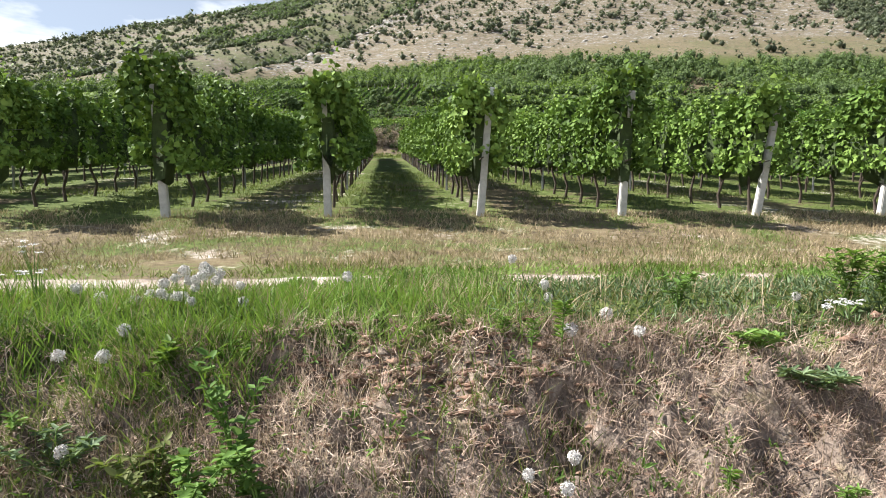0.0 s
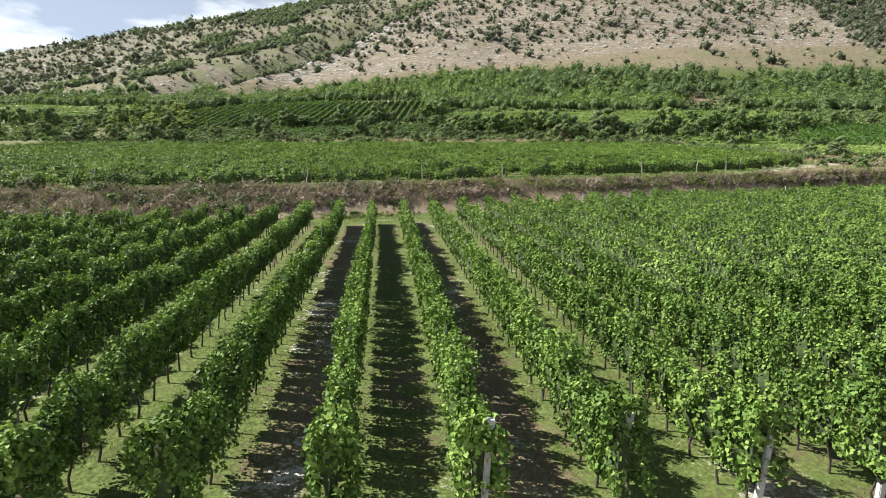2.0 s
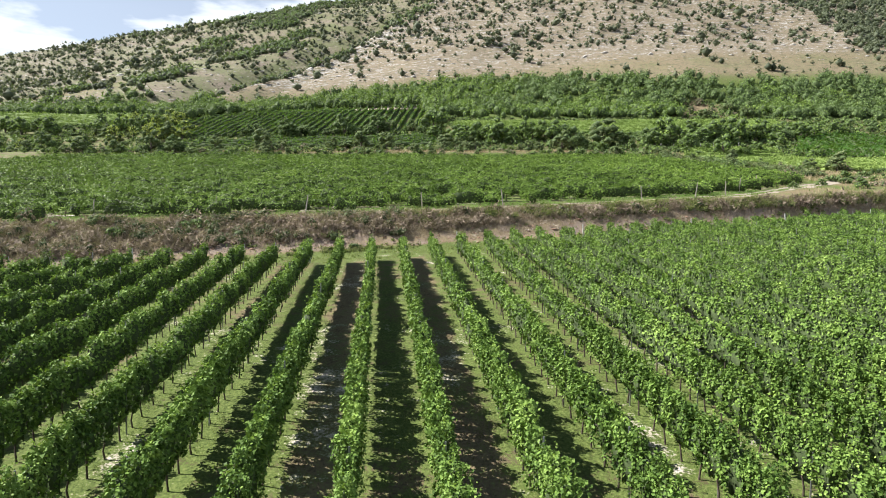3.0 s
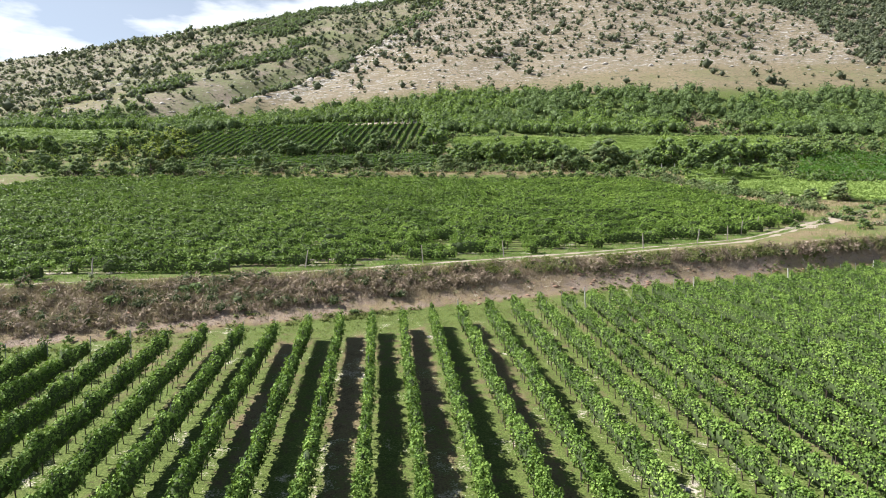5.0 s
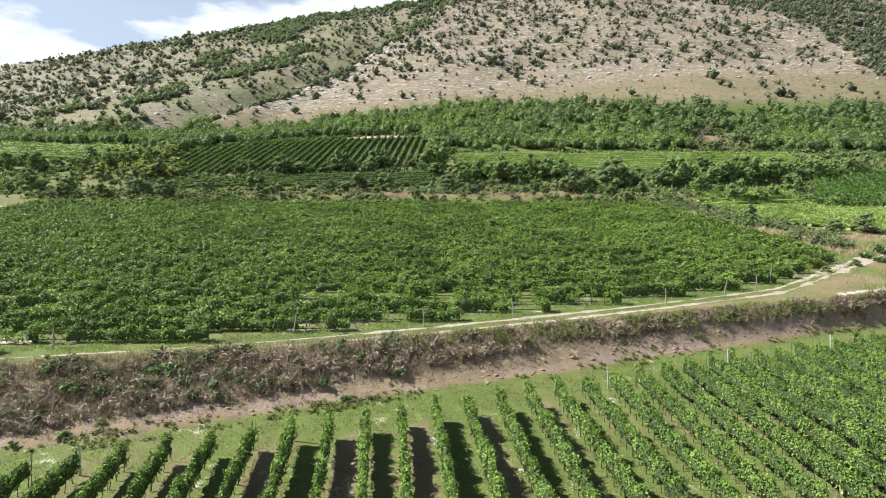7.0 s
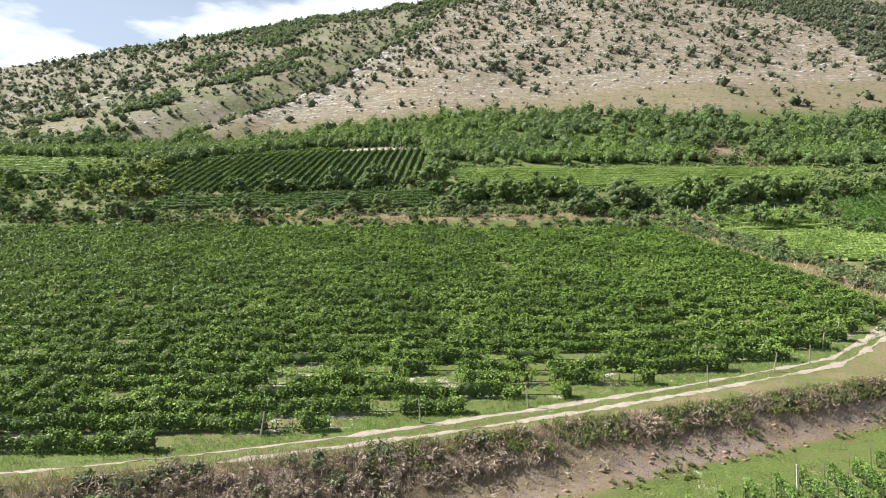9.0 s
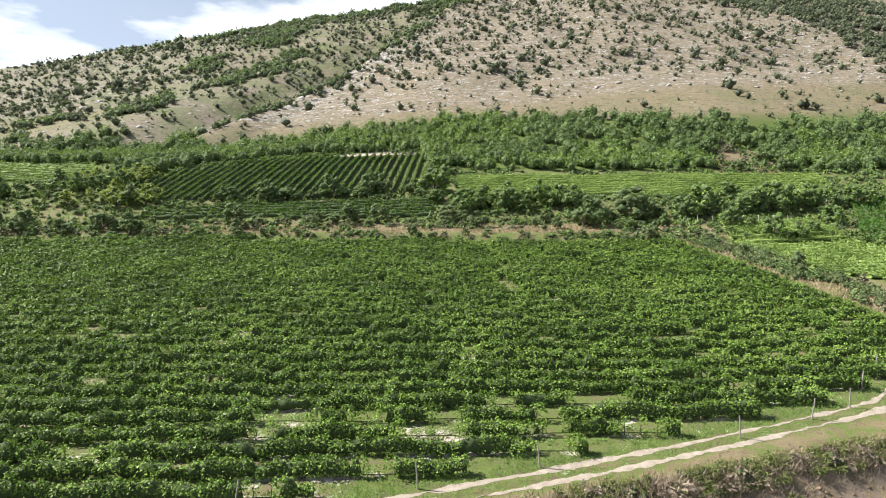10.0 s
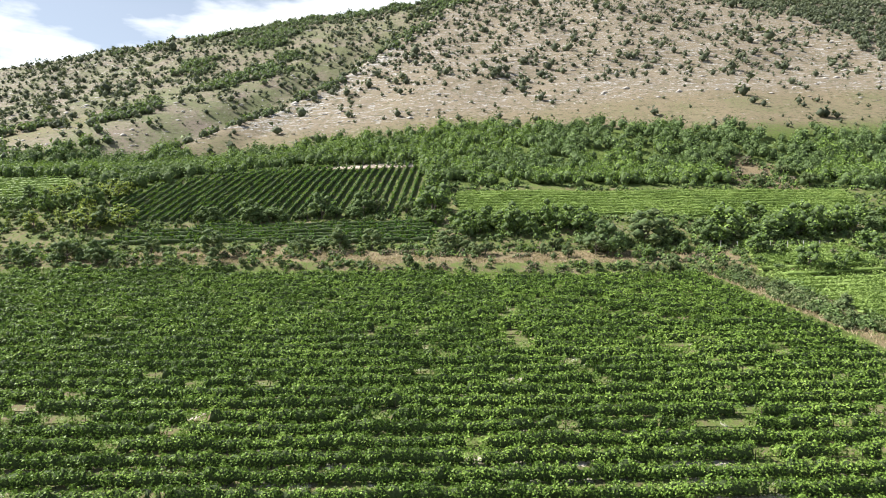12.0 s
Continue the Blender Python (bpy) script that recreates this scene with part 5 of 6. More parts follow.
shift = np.stack([hashed(tuft[:, 0] * 20, tuft[:, 1] * 20, 5), hashed(tuft[:, 0] * 20, tuft[:, 1] * 20, 6)], -1) - 0.5
x, y = tuft[:, 0] + 0.5 * shift[:, 0] + br.normal(0, 0.13, len(x)), tuft[:, 1] + 0.4 * shift[:, 1] + br.normal(0, 0.10, len(x))
p = np.stack([x, y, height(x, y) - 0.03], -1)[(fbm(x / 2.2, y / 1.5, 96) > 0.36) & (u > np.interp(x, [-30, -5, 10, 40], [0.2, 0.40, 0.58, 0.62]))]
blades_at(p, br, 0.72, 0.045, BRUSH, "brush_tufts", "matted brown tufts of dead grass on the bank", "dead grass", 0.42, (0.1, -0.2, 0), KITE)
x, y, u = on_bank(12000, 0.86, 1.12)
p = np.stack([x, y, height(x, y) - 0.03], -1)
p = p[fbm(x / 1.6, y / 1.0, 93) > 0.44]
blades_at(p, br, 0.60, 0.045, HAY, "dry_grass", "straw-coloured tall dry grass along the bank top", "dry grass", 0.4, (0.15, -0.25, 0), KITE)
x, y, u = on_bank(520, 0.28, 0.95, -60, -4)
p = np.stack([x, y, height(x, y)], -1)[fbm(x / 3.2, y / 2.2, 99) > 0.52]
clump_cloud(p, br.uniform(0.35, 1.0, len(p)), 60, 0.34, br, SHRUB, "bramble", "dark grey-green brambles on the brown bank", "brambles", 0.9, 0.5, None, 0.5)
x, y, u = on_bank(1700, 0.62, 1.06, -6, 62)
p = np.stack([x, y, height(x, y)], -1)[fbm(x / 2.2, y / 1.6, 98) > 0.50 - 0.10 * sstep(0, 20, x)]
clump_cloud(p, br.uniform(0.2, 0.62, len(p)), 40, 0.5, br, MEADOW, "bank_growth", "yellow-green bushy growth along the bank top", "weeds", 0.9, 0.4, None, 0.3)
x, y, u = on_bank(1500, 0.0, 1.0)
keep = fbm(x / 3.5, y / 2.5, 94) > 0.60
p = np.stack([x, y, height(x, y)], -1)[keep]
clump_cloud(p, br.uniform(0.15, 0.4, len(p)), 30, 0.36, br, MEADOW, "green_weeds", "patches of green weeds on the brown bank", "weeds", 0.6, 0.4)
x, y, u = on_bank(1200, -0.10, 0.12, -60, 30)
keep = fbm(x / 3.0, y / 2.0, 95) > np.interp(x, [-30, -10, 10, 30], [0.45, 0.55, 0.66, 0.66])
p = np.stack([x, y, height(x, y)], -1)[keep]
clump_cloud(p, br.uniform(0.12, 0.34, len(p)), 30, 0.36, br, MEADOW, "green_weeds", "fresh green weeds along the foot of the bank", "weeds", 0.7, 0.35)
x, y, u = on_bank(2600, 0.0, 0.8)
p = np.stack([x, y, height(x, y)], -1)
bank_clods = rock_cloud(p, br.gamma(2, 0.035, len(p)) + 0.02, br, "earth_clods", "crumbled mauve earth clods on the bank")
bank_clods.data.materials.clear()
bank_clods.data.materials.append(CLOD)
for x, y, kind, scale in ((-22.8, 55.6, "bush", 0.85), (-31.4, 54.6, "olive", 0.42), (-28.6, 52.3, "bush", 0.6), (-34.5, 53.2, "bush", 0.55), (-8.0, 54.2, "bush", 0.42), (-26.4, 47.8, "bush", 0.4),
                          (-29.0, 46.8, "bush", 0.36), (-24.6, 49.6, "bush", 0.3), (-12.5, 57.2, "dry", 0.7)):
    plant(kind, x, y, scale)
for x in (-38.0, -30.5, -17.5, 2.0, 13.0, 21.5, 30.0, 41.0, 47.0):
    plant("dry", x, float(bank_top(x)) - 0.9, 0.75)


def dry_patch(n, x0, x1, y0, y1, length, width, mat, name, label, seed, cut=0.45):
    x, y = br.uniform(x0, x1, n), br.uniform(y0, y1, n)
    ok = (fbm(x / 3, y / 3, seed) > cut) & ~upper_field(x, y) & ~((x > field_edge(y) - 0.5) & (x < field_edge(y) + 2.8) & (y > 98) & (y < 157)) & (np.abs(y - track_line(x)) > 1.6) & (y > bank_top(x) - 1)
    p = np.stack([x, y, height(x, y) - 0.03], -1)[ok]
    blades_at(p, br, length, width, mat, name, label, "dry grass", 0.5, (0, 0, 0), KITE)


dry_patch(9000, 50, 92, 76, 118, 0.55, 0.06, HAY, "dry_grass", "tall straw-coloured grass by the fork of the track", 111)
dry_patch(7000, 50, 92, 76, 118, 0.5, 0.07, MEADOW, "rough_grass", "rough green grass by the fork of the track", 112, 0.5)
# scrub between the grassy path and the slope vineyard
def beside_path(n, lo, hi, low, high, seed, cut):
    y = br.uniform(low, high, n)
    x = field_edge(y) + br.uniform(lo, hi, n)
    return np.stack([x, y, height(x, y) - 0.03], -1)[fbm(x / 4, y / 4, seed) > cut]


p = beside_path(520, 3.6, 11, 104, 157, 130, 0.44)
clump_cloud(p, br.uniform(0.4, 1.3, len(p)), 34, 0.32, br, OLIVE, "path_scrub", "grey-green scrub beside the grassy path", "scrub", 0.9, 0.5)
p = beside_path(380, 4.2, 12, 112, 157, 131, 0.50)
clump_cloud(p, br.uniform(0.5, 1.5, len(p)), 34, 0.32, br, OAK, "path_scrub", "dark green bushes beside the grassy path", "scrub", 1.0, 0.5)
p = beside_path(4200, 2.6, 10, 98, 156, 132, 0.40)
blades_at(p, br, 0.7, 0.09, HAY, "dry_grass", "straw-coloured grass beside the grassy path", "dry grass", 0.5, (0, 0, 0), KITE)
p = beside_path(5000, 0.2, 2.8, 98, 156, 133, 0.30)
blades_at(p, br, 0.22, 0.07, MEADOW, "path_grass", "short yellow-green grass of the path", "grass", 0.6, (0, 0, 0), KITE)
dry_patch(7000, 48, 66, 110, 158, 0.55, 0.09, HAY, "dry_grass", "straw-coloured grass along the vineyard edge", 120)
hedge((57, 152), (66, 112), 12, ["dry", "bush", "dry", "olive"], 2.5, 0.85)
dry_patch(9000, -95, 75, 155, 172, 0.6, 0.10, HAY, "dry_grass", "dry straw-coloured grass on the terrace", 113)
dry_patch(9000, -110, 100, 153, 192, 0.7, 0.13, MEADOW, "rough_grass", "rough green grass and herbs on the terraces", 114, 0.48)
x = br.uniform(-45, 45, 16000)
y = 51.6 + 0.36 * x + br.uniform(-0.4, 4.4, 16000)
p = np.stack([x, y, height(x, y) - 0.02], -1)[fbm(x / 1.6, y / 1.6, 97) > 0.42]
blades_at(p, br, 0.20, 0.04, MEADOW, "headland_grass", "yellow-green grass on the upper headland", "grass", 0.6, (0, 0, 0), KITE)
for n in range(16):
    plant(("dry", "bush", "dry")[n % 3], tree_rng.uniform(50, 74), tree_rng.uniform(84, 112), 0.7)
# wild green margin between the track and the first vines
x = br.uniform(-60, 45, 16000)
y = track_line(x) + br.uniform(1.0, 3.6, 16000)
p = np.stack([x, y, height(x, y) - 0.02], -1)[fbm(x / 2, y / 1.2, 115) > 0.42]
blades_at(p, br, 0.28, 0.04, WEED, "verge_grass", "green grass verge along the upper track", "grass", 0.5, (0, 0, 0), KITE)
x = br.uniform(-60, 55, 11000)
y = track_line(x) + br.uniform(-0.42, 0.42, 11000)
p = np.stack([x, y, height(x, y) - 0.02], -1)[fbm(x / 2, y / 1.2, 116) > 0.38]
blades_at(p, br, 0.16, 0.03, WEED, "verge_grass", "green grass strip between the wheel ruts", "grass", 0.5, (0, 0, 0), KITE)


def trellis_posts(a, b, count):
    for n in range(count):
        t = n / (count - 1)
        x, y = a[0] + (b[0] - a[0]) * t, a[1] + (b[1] - a[1]) * t
        post = new("trellis_post", FAR_POST)
        tagged(post, "white concrete post at the edge of a far vineyard", "post", "posts of the far vineyards")
        post.matrix_basis = pose(x, y, float(height(x, y)) - 0.1, tree_rng.uniform(-4, 4), tree_rng.uniform(-4, 4), 0)


trellis_posts((62, 171.5), (84, 171), 7)
trellis_posts((101, 186.5), (114, 187), 7)
trellis_posts((-36, 242.8), (-8, 243.6), 11)
# grey dead trees and bushes of the dry opening in the wood
for n in range(16):
    plant(("dry", "dry", "olive")[n % 3], tree_rng.uniform(86, 112), tree_rng.uniform(215, 240), 1.3)
# straw bank of the terrace
x, y = br.uniform(-60, 40, 14000), br.uniform(157.5, 166, 14000)
y = y + 0.05 * np.maximum(x, 0)
p = np.stack([x, y, height(x, y) - 0.03], -1)[fbm(x / 7, y / 3, 118) > 0.44]
blades_at(p, br, 0.5, 0.09, HAY, "dry_grass", "long straw-coloured grass on the terrace bank", "dry grass", 0.5, (0, 0, 0), KITE)


# ---------------------------------------------------------------- grass and litter close by
fr = np.random.default_rng(88)


def ground_points(n, x0, x1, q0, q1, keep=None, sink=0.02):
    """Places on the ground between two lines that run with the near track."""
    x, q = fr.uniform(x0, x1, n), fr.uniform(q0, q1, n)
    y = q + 0.12 * np.clip(x, -15, 15) * (1 - sstep(10, 40, q))
    if keep is not None:
        ok = fr.uniform(0, 1, n) < keep(x, q)
        x, y = x[ok], y[ok]
    return np.stack([x, y, height(x, y) - sink], -1)


def lush(x, q):
    """Where the crest carries tall green grass rather than low herbs."""
    return np.clip(sstep(0.55, 0.15, x) * (0.55 + 0.9 * (fbm(x * 1.6, q * 1.6, 101) - 0.25)), 0, 1)


def bushy_edge(x, q):
    return sstep(0.35, 0.55, fbm(x * 1.1, q * 1.1, 102) + 0.1)


# tall fresh grass on the crest, in tufts
p = ground_points(27000, -3.3, 3.3, 2.18, 3.5, lambda x, q: lush(x, q) * sstep(3.6, 2.9, q))
blades_at(p, fr, 0.135, 0.0048, GRASS, "tall_grass", "fresh green tall grass on the crest of the bank", "grass", 0.6)
p = ground_points(11000, -4.0, 4.3, 2.4, 4.05, lambda x, q: 0.35 + 0.5 * bushy_edge(x, q))
blades_at(p, fr, 0.10, 0.0075, MEADOW, "verge_grass", "mixed green and yellowing grass on the verge", "grass", 0.6)
p = ground_points(14000, 0.1, 3.6, 2.22, 3.6, lambda x, q: 0.85 * sstep(0.1, 0.6, x))
stuff("herb_mat", mesh_of("herb_mat", *strew(LONGLEAF, p + fr.uniform(0, 1, (len(p), 1)) * (0, 0, 0.10), fr.normal(0, 1, (len(p), 3)) + (0, 0, 0.7), fr.normal(0, 0.6, (len(p), 3)) + (0, 0, 1),
                                          fr.uniform(0.025, 0.055, len(p)), 0.007), HERB), "low grey-green feathery herbs along the verge", "herbs")
def scar(x, q):
    """The bare crumbling earth of the bank."""
    return np.exp(-(((x + 0.12) / 0.42) ** 2) - ((q - 2.12) / 0.2) ** 2) * (0.6 + 0.8 * fbm(x * 4, q * 4, 123))


# grass hanging over the edge, dry stems among the green
p = ground_points(5200, -2.4, -0.6, 1.98, 2.4, lambda x, q: 0.3 + 0.6 * sstep(0.40, 0.60, fbm(x * 2.4, q * 2.4, 124)))
blades_at(p, fr, 0.13, 0.0046, GRASS, "tall_grass", "fresh green grass hanging over the edge of the bank", "grass", 0.55)
p = ground_points(7000, -4.0, 4.3, 2.35, 3.95, lambda x, q: sstep(0.38, 0.60, fbm(x * 1.4 + 7, q * 1.4, 125)))
blades_at(p, fr, 0.15, 0.0032, HAY, "dry_stalks", "thin dry stems among the green grass of the verge", "dry stalks", 0.4)
# dead straw lying and hanging on the cut bank
p = ground_points(84000, -2.3, 2.4, 1.3, 2.35, lambda x, q: (0.55 + 0.45 * sstep(0.40, 0.60, fbm(x * 2.1, q * 2.1, 103))) * (1 - 0.85 * scar(x, q)), 0.0)
n = len(p)
ahead = np.stack([fr.normal(0, 0.6, n), fr.normal(-0.4, 0.4, n), fr.normal(0.1, 0.8, n)], -1)
stuff("straw_litter", mesh_of("straw_litter", *strew(STALK, p + (0, -0.012, 0.018), ahead, fr.normal(0, 0.5, (n, 3)) + (0, -0.6, 1), fr.gamma(3.0, 0.011, n) + 0.012, fr.uniform(0.0020, 0.0042, n)), STRAW),
      "dead straw and stalks lying on the earth bank", "straw")
p = ground_points(20000, -2.3, 2.4, 1.3, 2.35, lambda x, q: sstep(0.40, 0.60, fbm(x * 1.5, q * 1.5, 104)))
blades_at(p, fr, 0.10, 0.0022, STRAW, "dry_stalks", "upright dry stalks on the earth bank", "dry stalks", 0.28)
p = ground_points(13000, -2.3, 2.4, 1.3, 2.35, lambda x, q: sstep(0.50, 0.62, fbm(x * 1.3 + 9, q * 1.3, 105)) * (0.5 + 0.5 * sstep(-0.4, -0.9, x)))
blades_at(p, fr, 0.12, 0.0034, MEADOW, "bank_grass", "thin green grass tufts on the earth bank", "grass", 0.35)
p = ground_points(4200, -2.3, 2.4, 1.3, 2.35, lambda x, q: sstep(0.42, 0.62, fbm(x * 1.9 + 5, q * 1.9, 119)))
blades_at(p, fr, 0.11, 0.0026, HAY, "dry_stalks", "thin pale dry stalks on the earth bank", "dry stalks", 0.4)
p = ground_points(8500, -2.3, -0.30, 1.3, 2.3, lambda x, q: sstep(0.40, 0.58, fbm(x * 2.0 + 1, q * 1.6, 122)))
blades_at(p, fr, 0.11, 0.0034, MEADOW, "bank_grass", "fresh green grass tufts on the earth bank", "grass", 0.45)
# crumbled earth
p = ground_points(16000, -2.3, 2.4, 1.3, 2.35, lambda x, q: np.clip(1.2 * scar(x, q) + 0.12, 0, 1), -0.005)
clods = rock_cloud(p, fr.gamma(2, 0.0042, len(p)) + 0.003, fr, "earth_clods", "crumbled reddish earth clods on the bank")
clods.data.materials.clear()
clods.data.materials.append(CLOD)
# small sprigs and seedlings
p = ground_points(2600, -2.3, 2.4, 1.3, 2.4, lambda x, q: sstep(0.52, 0.66, fbm(x * 2.2 + 3, q * 2.2, 110)) * (0.6 + 0.4 * sstep(0, -0.6, x)))
p = np.repeat(p, 4, 0) + fr.normal(0, 0.012, (len(p) * 4, 3)) * (1, 1, 0.4) + (0, -0.01, 0.02)
n = len(p)
stuff("bank_sprigs", mesh_of("bank_sprigs", *strew(LONGLEAF, p, fr.normal(0, 1, (n, 3)) + (0, -0.3, 0.8), fr.normal(0, 0.5, (n, 3)) + (0, -0.3, 1), fr.uniform(0.02, 0.05, n), 0.010), WEED),
      "small green sprigs on the earth bank", "weeds")
# track margins, headland stubble
p = ground_points(15000, -9, 11, 5.75, 6.6, lambda x, q: sstep(0.42, 0.6, fbm(x * 0.9, q * 1.4, 106)))
blades_at(p, fr, 0.09, 0.010, MEADOW, "track_grass", "short green grass along the dirt track", "grass", 0.6)
p = ground_points(50000, -9, 10, 6.0, 10.2, lambda x, q: sstep(0.26, 0.52, fbm(x * 0.8, q * 0.9, 107)))
blades_at(p, fr, 0.10, 0.009, HAY, "stubble", "short straw-coloured stubble on the headland", "dry grass", 0.55, (0, 0, 0), KITE)
p = ground_points(15000, -9, 10, 6.3, 10.4, lambda x, q: sstep(0.48, 0.66, fbm(x * 0.6 + 4, q * 0.7, 108)))
blades_at(p, fr, 0.09, 0.010, MEADOW, "headland_grass", "patchy green grass on the dry headland", "grass", 0.55)
# grass of the aisles
p = ground_points(40000, -11, 12, 9.6, 24, lambda x, q: sstep(0.36, 0.60, fbm(x * 0.9, q * 0.5, 109)) * sstep(34, 18, q) * 0.95, 0.02)
blades_at(p, fr, 0.13, 0.014, MEADOW, "aisle_grass", "green grass between the vine rows", "grass", 0.55, (0, 0, 0), KITE)
p = ground_points(8000, -8, 10, 5.65, 6.25, lambda x, q: sstep(0.42, 0.60, fbm(x * 0.7 + 2, q * 1.2, 121)))
blades_at(p, fr, 0.08, 0.012, GRASS, "track_grass", "fresh green weeds edging the dirt track", "grass", 0.8)
# islands of weed on the dirt track
for cx, cq, wx in ((-0.05, 5.0, 0.6), (1.75, 4.85, 0.42), (3.15, 4.75, 0.34), (4.4, 4.9, 0.38), (-1.05, 4.45, 0.14), (-0.62, 4.2, 0.2), (2.35, 4.6, 0.15)):
    m = int(3200 * wx)
    a, rad = fr.uniform(0, 6.28, m), np.sqrt(fr.uniform(0, 1, m))
    x, q = cx + np.cos(a) * rad * wx * (0.75 + 0.5 * fr.uniform(0, 1, m)), cq + np.sin(a) * rad * 0.27
    y = q + 0.12 * x
    pts = np.stack([x, y, height(x, y) - 0.005 + fr.uniform(0, 0.09, m) * (1 - rad * rad)], -1)
    tuft = new("weed_island")
    tagged(tuft, "low green weed patch growing on the pale dirt track", "weed patch", "weed patches on the track")
    part("leaves", mesh_of("weed_island", *strew(LONGLEAF, pts, fr.normal(0, 1, (m, 3)) + (0, 0, 0.8), fr.normal(0, 0.5, (m, 3)) + (0, 0, 1), fr.uniform(0.03, 0.07, m), 0.012), WEED), tuft)


# ---------------------------------------------------------------- single plants on the bank
def make_clock(v):
    """A dandelion gone to seed: stem, and a ball of fluff round a small heart."""
    r = np.random.default_rng(300 + v)
    plant_ob = new("dandelion")
    tagged(plant_ob, "dandelion gone to seed with a white fluffy head", "dandelion", "dandelions on the bank")
    h = 0.20
    b = r.normal(0, 0.015, 2)
    part("stem", mesh_of("dandelion_stem", *tube([(0, 0, -h), (b[0], b[1], -h * 0.5), (0, 0, 0)], [0.0022, 0.002, 0.0018], 5), WEED), plant_ob, "thin pale green stem")
    d = unit(r.normal(0, 1, (230, 3)))
    spokes = strew(KITE, d * 0.003, d, r.normal(0, 1, (230, 3)), 0.024, 0.0012)
    tips = strew(KITE, d * 0.0245, r.normal(0, 1, (230, 3)), d, 0.0085, 0.0085)
    part("seed_head", mesh_of("seed_head", *joined([spokes, tips]), FLUFF), plant_ob, "round white seed head")
    return plant_ob


CLOCKS = [make_clock(v) for v in range(3)]
clock_places = [(-1.47, 2.55, -0.33), (-1.32, 2.55, -0.34), (-1.57, 2.55, -0.29), (-1.02, 2.55, -0.2), (-0.84, 2.5, -0.34), (-0.41, 2.55, -0.24), (-1.17, 2.6, -0.25), (-1.1, 2.58, -0.26),
                (-1.06, 2.5, -0.34), (-1.13, 2.6, -0.22), (-1.21, 2.6, -0.27), (-1.24, 2.52, -0.31), (0.44, 2.6, -0.28), (0.44, 2.5, -0.32), (0.3, 2.6, -0.17), (0.67, 2.45, -0.38),
                (1.54, 2.6, -0.33), (-1.14, 2.13, -0.39), (-1.13, 1.98, -0.45), (-1.26, 1.95, -0.44)]
clock_more = [(-1.2 + 0.028 * i + 0.05 * math.sin(3.1 * i), 2.5 + 0.05 * math.cos(2.3 * i), -0.27 + 0.055 * math.sin(5.7 * i)) for i in range(12)]
clock_low = [(0.25, 1.74, -0.74), (0.36, 1.72, -0.77), (0.39, 1.77, -0.70), (-1.10, 1.71, -0.66), (0.47, 2.2, -0.40), (0.73, 2.22, -0.41)]
for n, (x, y, z) in enumerate(clock_places + clock_low + clock_more):
    s = fr.uniform(0.72, 1.0)
    m = Matrix.LocRotScale((x * 0.98, y - 0.05, z + 0.015), Euler((fr.normal(0, 0.15), fr.normal(0, 0.15), fr.uniform(0, 6))), (s, s, s))
    if n < 3:
        CLOCKS[n].matrix_basis = m
    else:
        copy_thing(CLOCKS[n % 3], m)


def leafy_plant(name, label, x, y, tall, count, leaf, wide, spread, stems=3, mat=None, seed=0):
    """An upright weed: stems with leaves all along them."""
    r = np.random.default_rng(seed)
    ob = new(name)
    tagged(ob, label, "weed", "weeds on the bank")
    ob.matrix_basis = pose(x, y, float(height(x, y)) - 0.01)
    at, ahead = [], []
    for _ in range(stems):
        a = r.uniform(0, 6.28)
        tip = np.array([np.cos(a) * spread, np.sin(a) * spread * 0.6 - 0.3 * spread, tall * r.uniform(0.75, 1.05)])
        mid = tip * (0.35, 0.35, 0.55)
        part("stem", mesh_of("weed_stem", *tube([(0, 0, 0), tuple(mid), tuple(tip)], [0.004, 0.0032, 0.0016], 5), WEED), ob)
        t = r.uniform(0.15, 1.0, count)
        p = mid * (4 * t * (1 - t))[:, None] * 0.5 + tip * (t * t)[:, None] + mid * (2 * t * (1 - t))[:, None] * 0.5
        at.append(p)
        b = r.uniform(0, 6.28, count)
        ahead.append(np.stack([np.cos(b), np.sin(b), r.uniform(-0.1, 0.7, count)], -1))
    at, ahead = np.concatenate(at), np.concatenate(ahead)
    s = leaf * r.uniform(0.7, 1.2, len(at))
    part("leaves", mesh_of("weed_leaves", *strew(LONGLEAF, at, ahead, (0, 0, 1) + r.normal(0, 0.2, (len(at), 3)), s, s * wide), mat or WEED), ob)
    return ob


leafy_plant("broadleaf_weed", "broad-leaved green weed growing on the earth bank", -0.60, 1.70, 0.34, 26, 0.042, 0.5, 0.10, 4, None, 1)
leafy_plant("broadleaf_weed", "pale green bushy weed growing on the earth bank", -0.82, 1.66, 0.22, 25, 0.040, 0.5, 0.13, 5, MEADOW, 2)
leafy_plant("lance_weed", "upright weed with narrow green leaves on the bank", 0.43, 2.16, 0.24, 96, 0.043, 0.16, 0.012, 1, GRASS, 3)
leafy_plant("lance_weed", "upright weed with narrow green leaves on the bank", 0.32, 2.17, 0.16, 64, 0.032, 0.16, 0.014, 1, None, 4)
leafy_plant("lance_weed", "small upright weed with narrow leaves on the bank", 0.87, 1.80, 0.10, 48, 0.036, 0.18, 0.012, 1, GRASS, 5)
leafy_plant("lance_weed", "small upright weed with narrow leaves on the bank", 1.28, 1.84, 0.09, 41, 0.036, 0.22, 0.03, 2, WEED, 6)
leafy_plant("rosette_weed", "grey-green rosette of lance leaves on the bank", 1.34, 2.16, 0.08, 30, 0.062, 0.24, 0.11, 7, HERB, 7)
leafy_plant("rosette_weed", "bright green leafy rosette on the bank", 1.21, 2.28, 0.08, 20, 0.055, 0.28, 0.08, 6, WEED, 8)
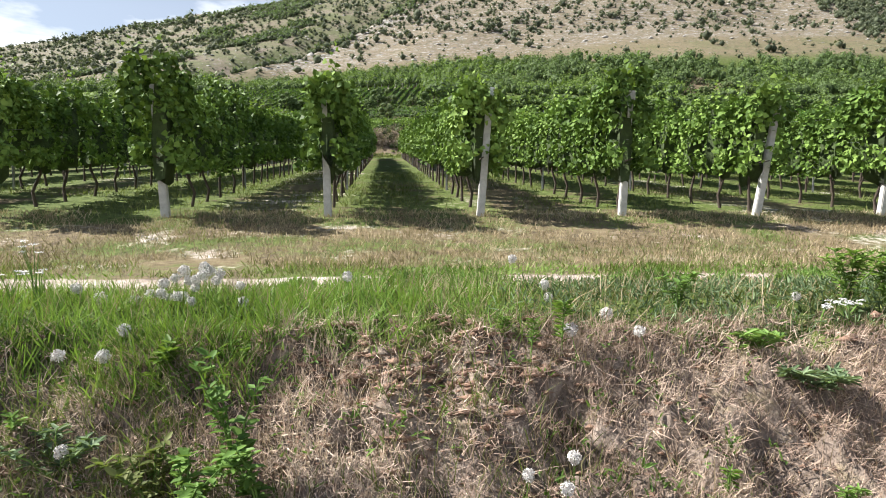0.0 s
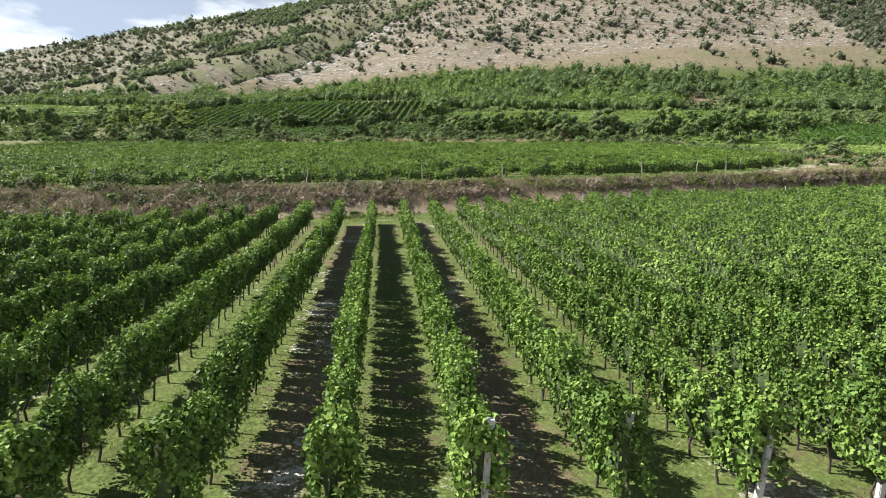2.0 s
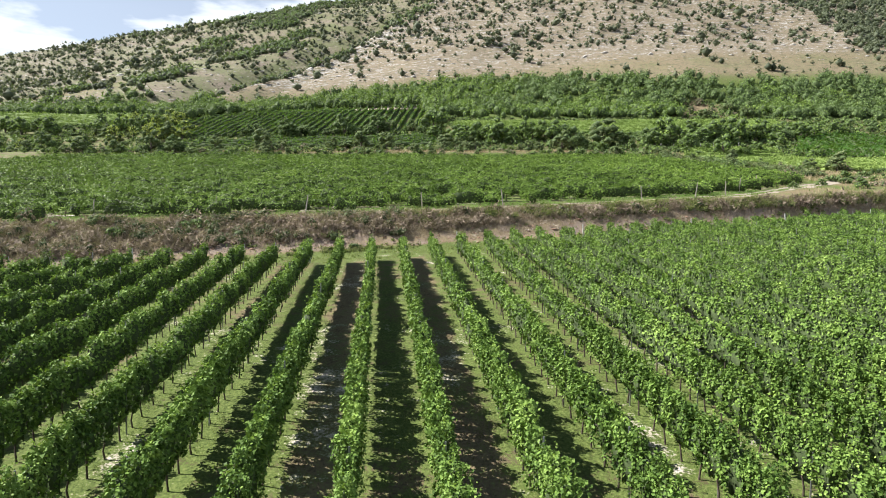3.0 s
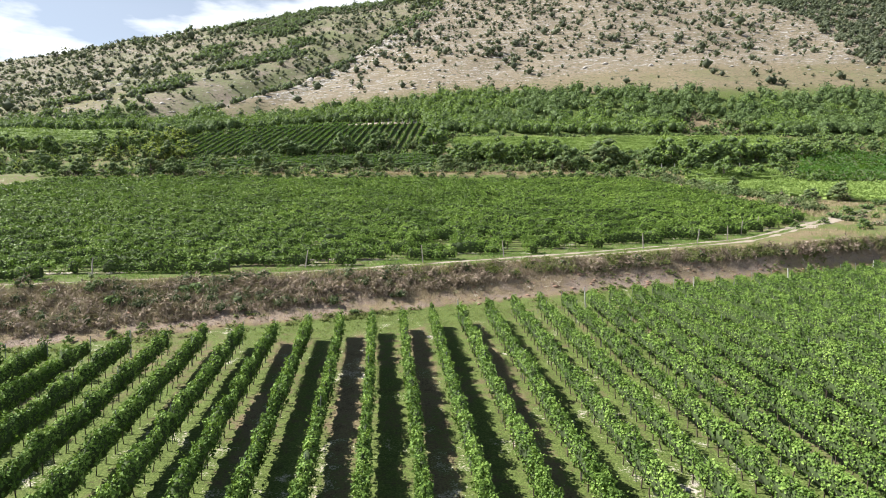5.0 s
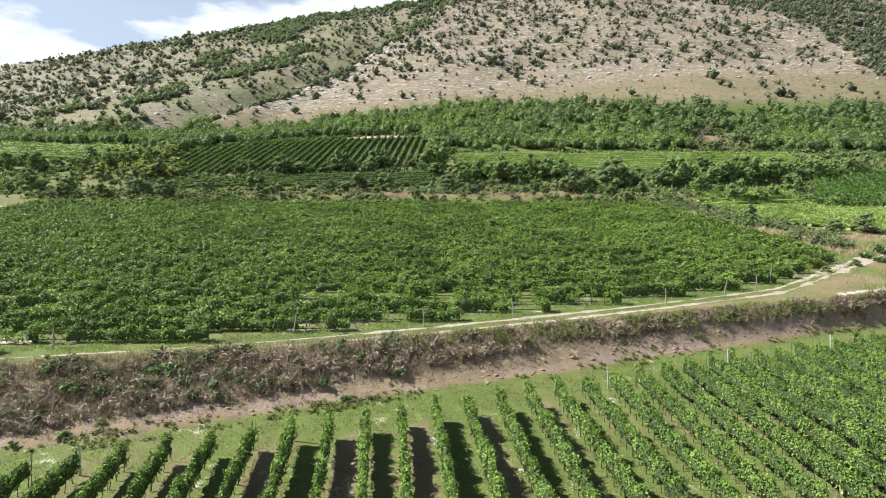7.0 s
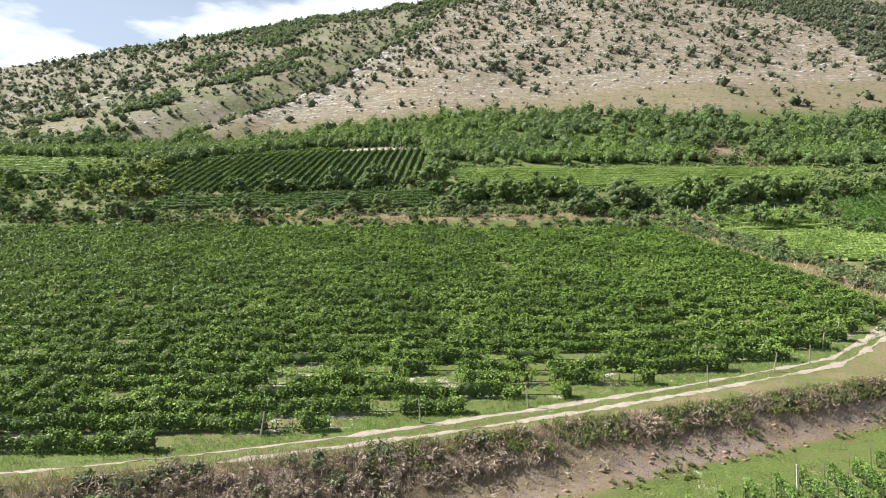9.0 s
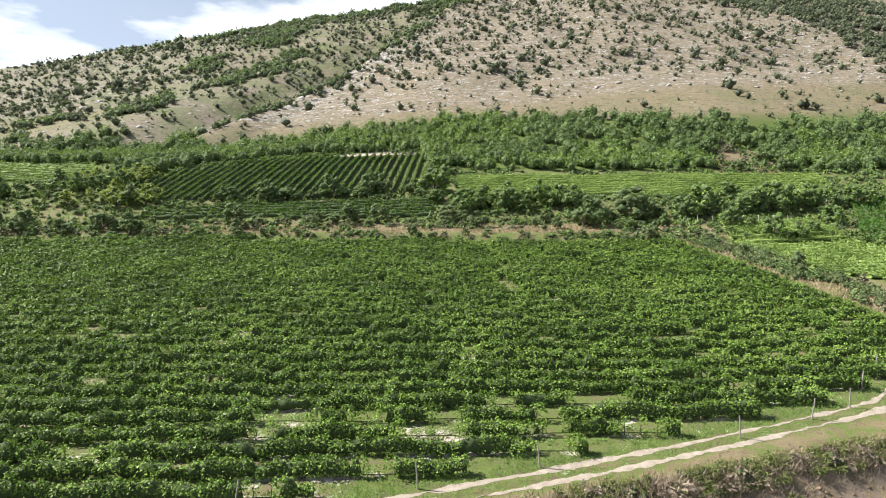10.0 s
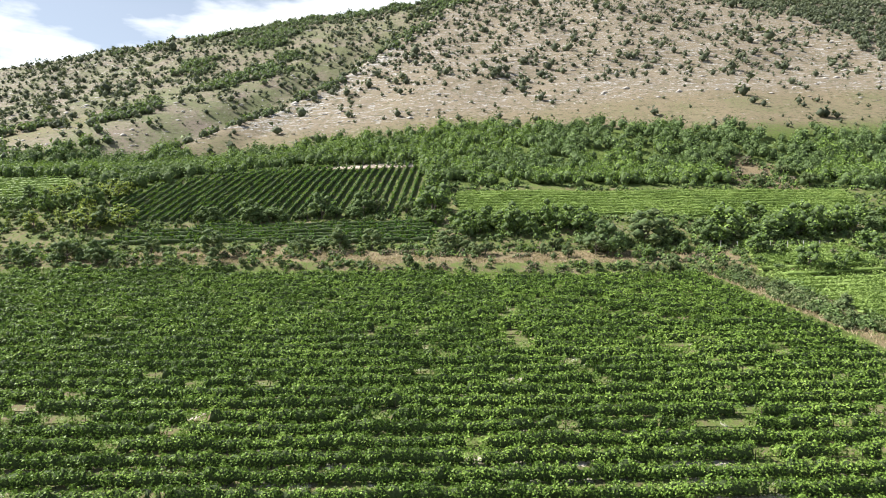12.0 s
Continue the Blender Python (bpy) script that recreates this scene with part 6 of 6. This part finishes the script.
leafy_plant("broadleaf_weed", "fresh green leafy weed beside dry stalks", -0.94, 1.96, 0.13, 19, 0.050, 0.35, 0.06, 4, GRASS, 9)
leafy_plant("broadleaf_weed", "fresh green leafy weed beside dry stalks", -0.73, 2.05, 0.09, 19, 0.043, 0.35, 0.07, 4, GRASS, 10)
leafy_plant("rosette_weed", "small grey-green rosette of leaves on the bank", -1.12, 1.68, 0.13, 26, 0.040, 0.35, 0.14, 6, HERB, 11)
leafy_plant("broadleaf_weed", "leafy green weed standing on the crest", 1.0, 2.55, 0.17, 25, 0.040, 0.4, 0.08, 5, None, 13)
leafy_plant("broadleaf_weed", "bushy green weed standing on the crest", 1.78, 2.62, 0.27, 41, 0.043, 0.35, 0.14, 7, GRASS, 14)
leafy_plant("broadleaf_weed", "bushy green weed standing on the crest", 2.05, 2.75, 0.27, 41, 0.043, 0.35, 0.16, 7, WEED, 15)
leafy_plant("broadleaf_weed", "pale green bushy weed growing on the earth bank", -0.70, 1.60, 0.20, 26, 0.042, 0.5, 0.14, 5, WEED, 17)
leafy_plant("broadleaf_weed", "broad-leaved green weed growing on the earth bank", -0.50, 1.62, 0.24, 24, 0.046, 0.5, 0.09, 4, None, 18)
leafy_plant("broadleaf_weed", "broad-leaved green weed growing on the earth bank", -1.30, 1.80, 0.16, 24, 0.040, 0.45, 0.12, 5, WEED, 19)
leafy_plant("lance_weed", "small upright weed with narrow leaves on the bank", 0.22, 2.26, 0.09, 40, 0.032, 0.2, 0.03, 2, WEED, 21)
leafy_plant("rosette_weed", "small rosette of grey-green leaves on the bank", 1.15, 1.78, 0.07, 22, 0.048, 0.25, 0.09, 6, HERB, 16)


def umbel_plant(x, y, tall, heads, spread, seed):
    """Wild umbel with flat white flower heads."""
    r = np.random.default_rng(seed)
    ob = new("white_umbel")
    tagged(ob, "wild plant with flat white flower heads on the crest", "wildflower", "white wildflowers")
    ob.matrix_basis = pose(x, y, float(height(x, y)) - 0.01)
    for n in range(heads):
        a = r.uniform(0, 6.28)
        rad = spread * math.sqrt(r.uniform(0.05, 1))
        top = np.array([np.cos(a) * rad, np.sin(a) * rad, tall * r.uniform(0.85, 1.05)])
        part("stem", mesh_of("umbel_stem", *tube([(0, 0, 0), tuple(top * (0.3, 0.3, 0.6)), tuple(top)], [0.003, 0.0022, 0.0014], 4), WEED), ob)
        b = r.uniform(0, 6.28, 26)
        e = np.sqrt(r.uniform(0, 1, 26)) * r.uniform(0.010, 0.018)
        at = top + np.stack([np.cos(b) * e, np.sin(b) * e, r.normal(0, 0.0015, 26)], -1)
        part("flower_head", mesh_of("flower_head", *strew(KITE, at, r.normal(0, 1, (26, 3)) * (1, 1, 0.2), np.tile((0.0, -0.3, 1.0), (26, 1)), 0.009, 0.009), PETAL), ob, "flat white flower head")
    return ob


umbel_plant(-1.71, 2.5, 0.29, 5, 0.05, 1)
umbel_plant(-1.66, 2.45, 0.18, 3, 0.05, 2)
umbel_plant(-1.82, 2.5, 0.17, 3, 0.06, 3)
umbel_plant(1.69, 2.5, 0.13, 12, 0.07, 4)
umbel_plant(1.55, 2.45, 0.12, 3, 0.03, 5)
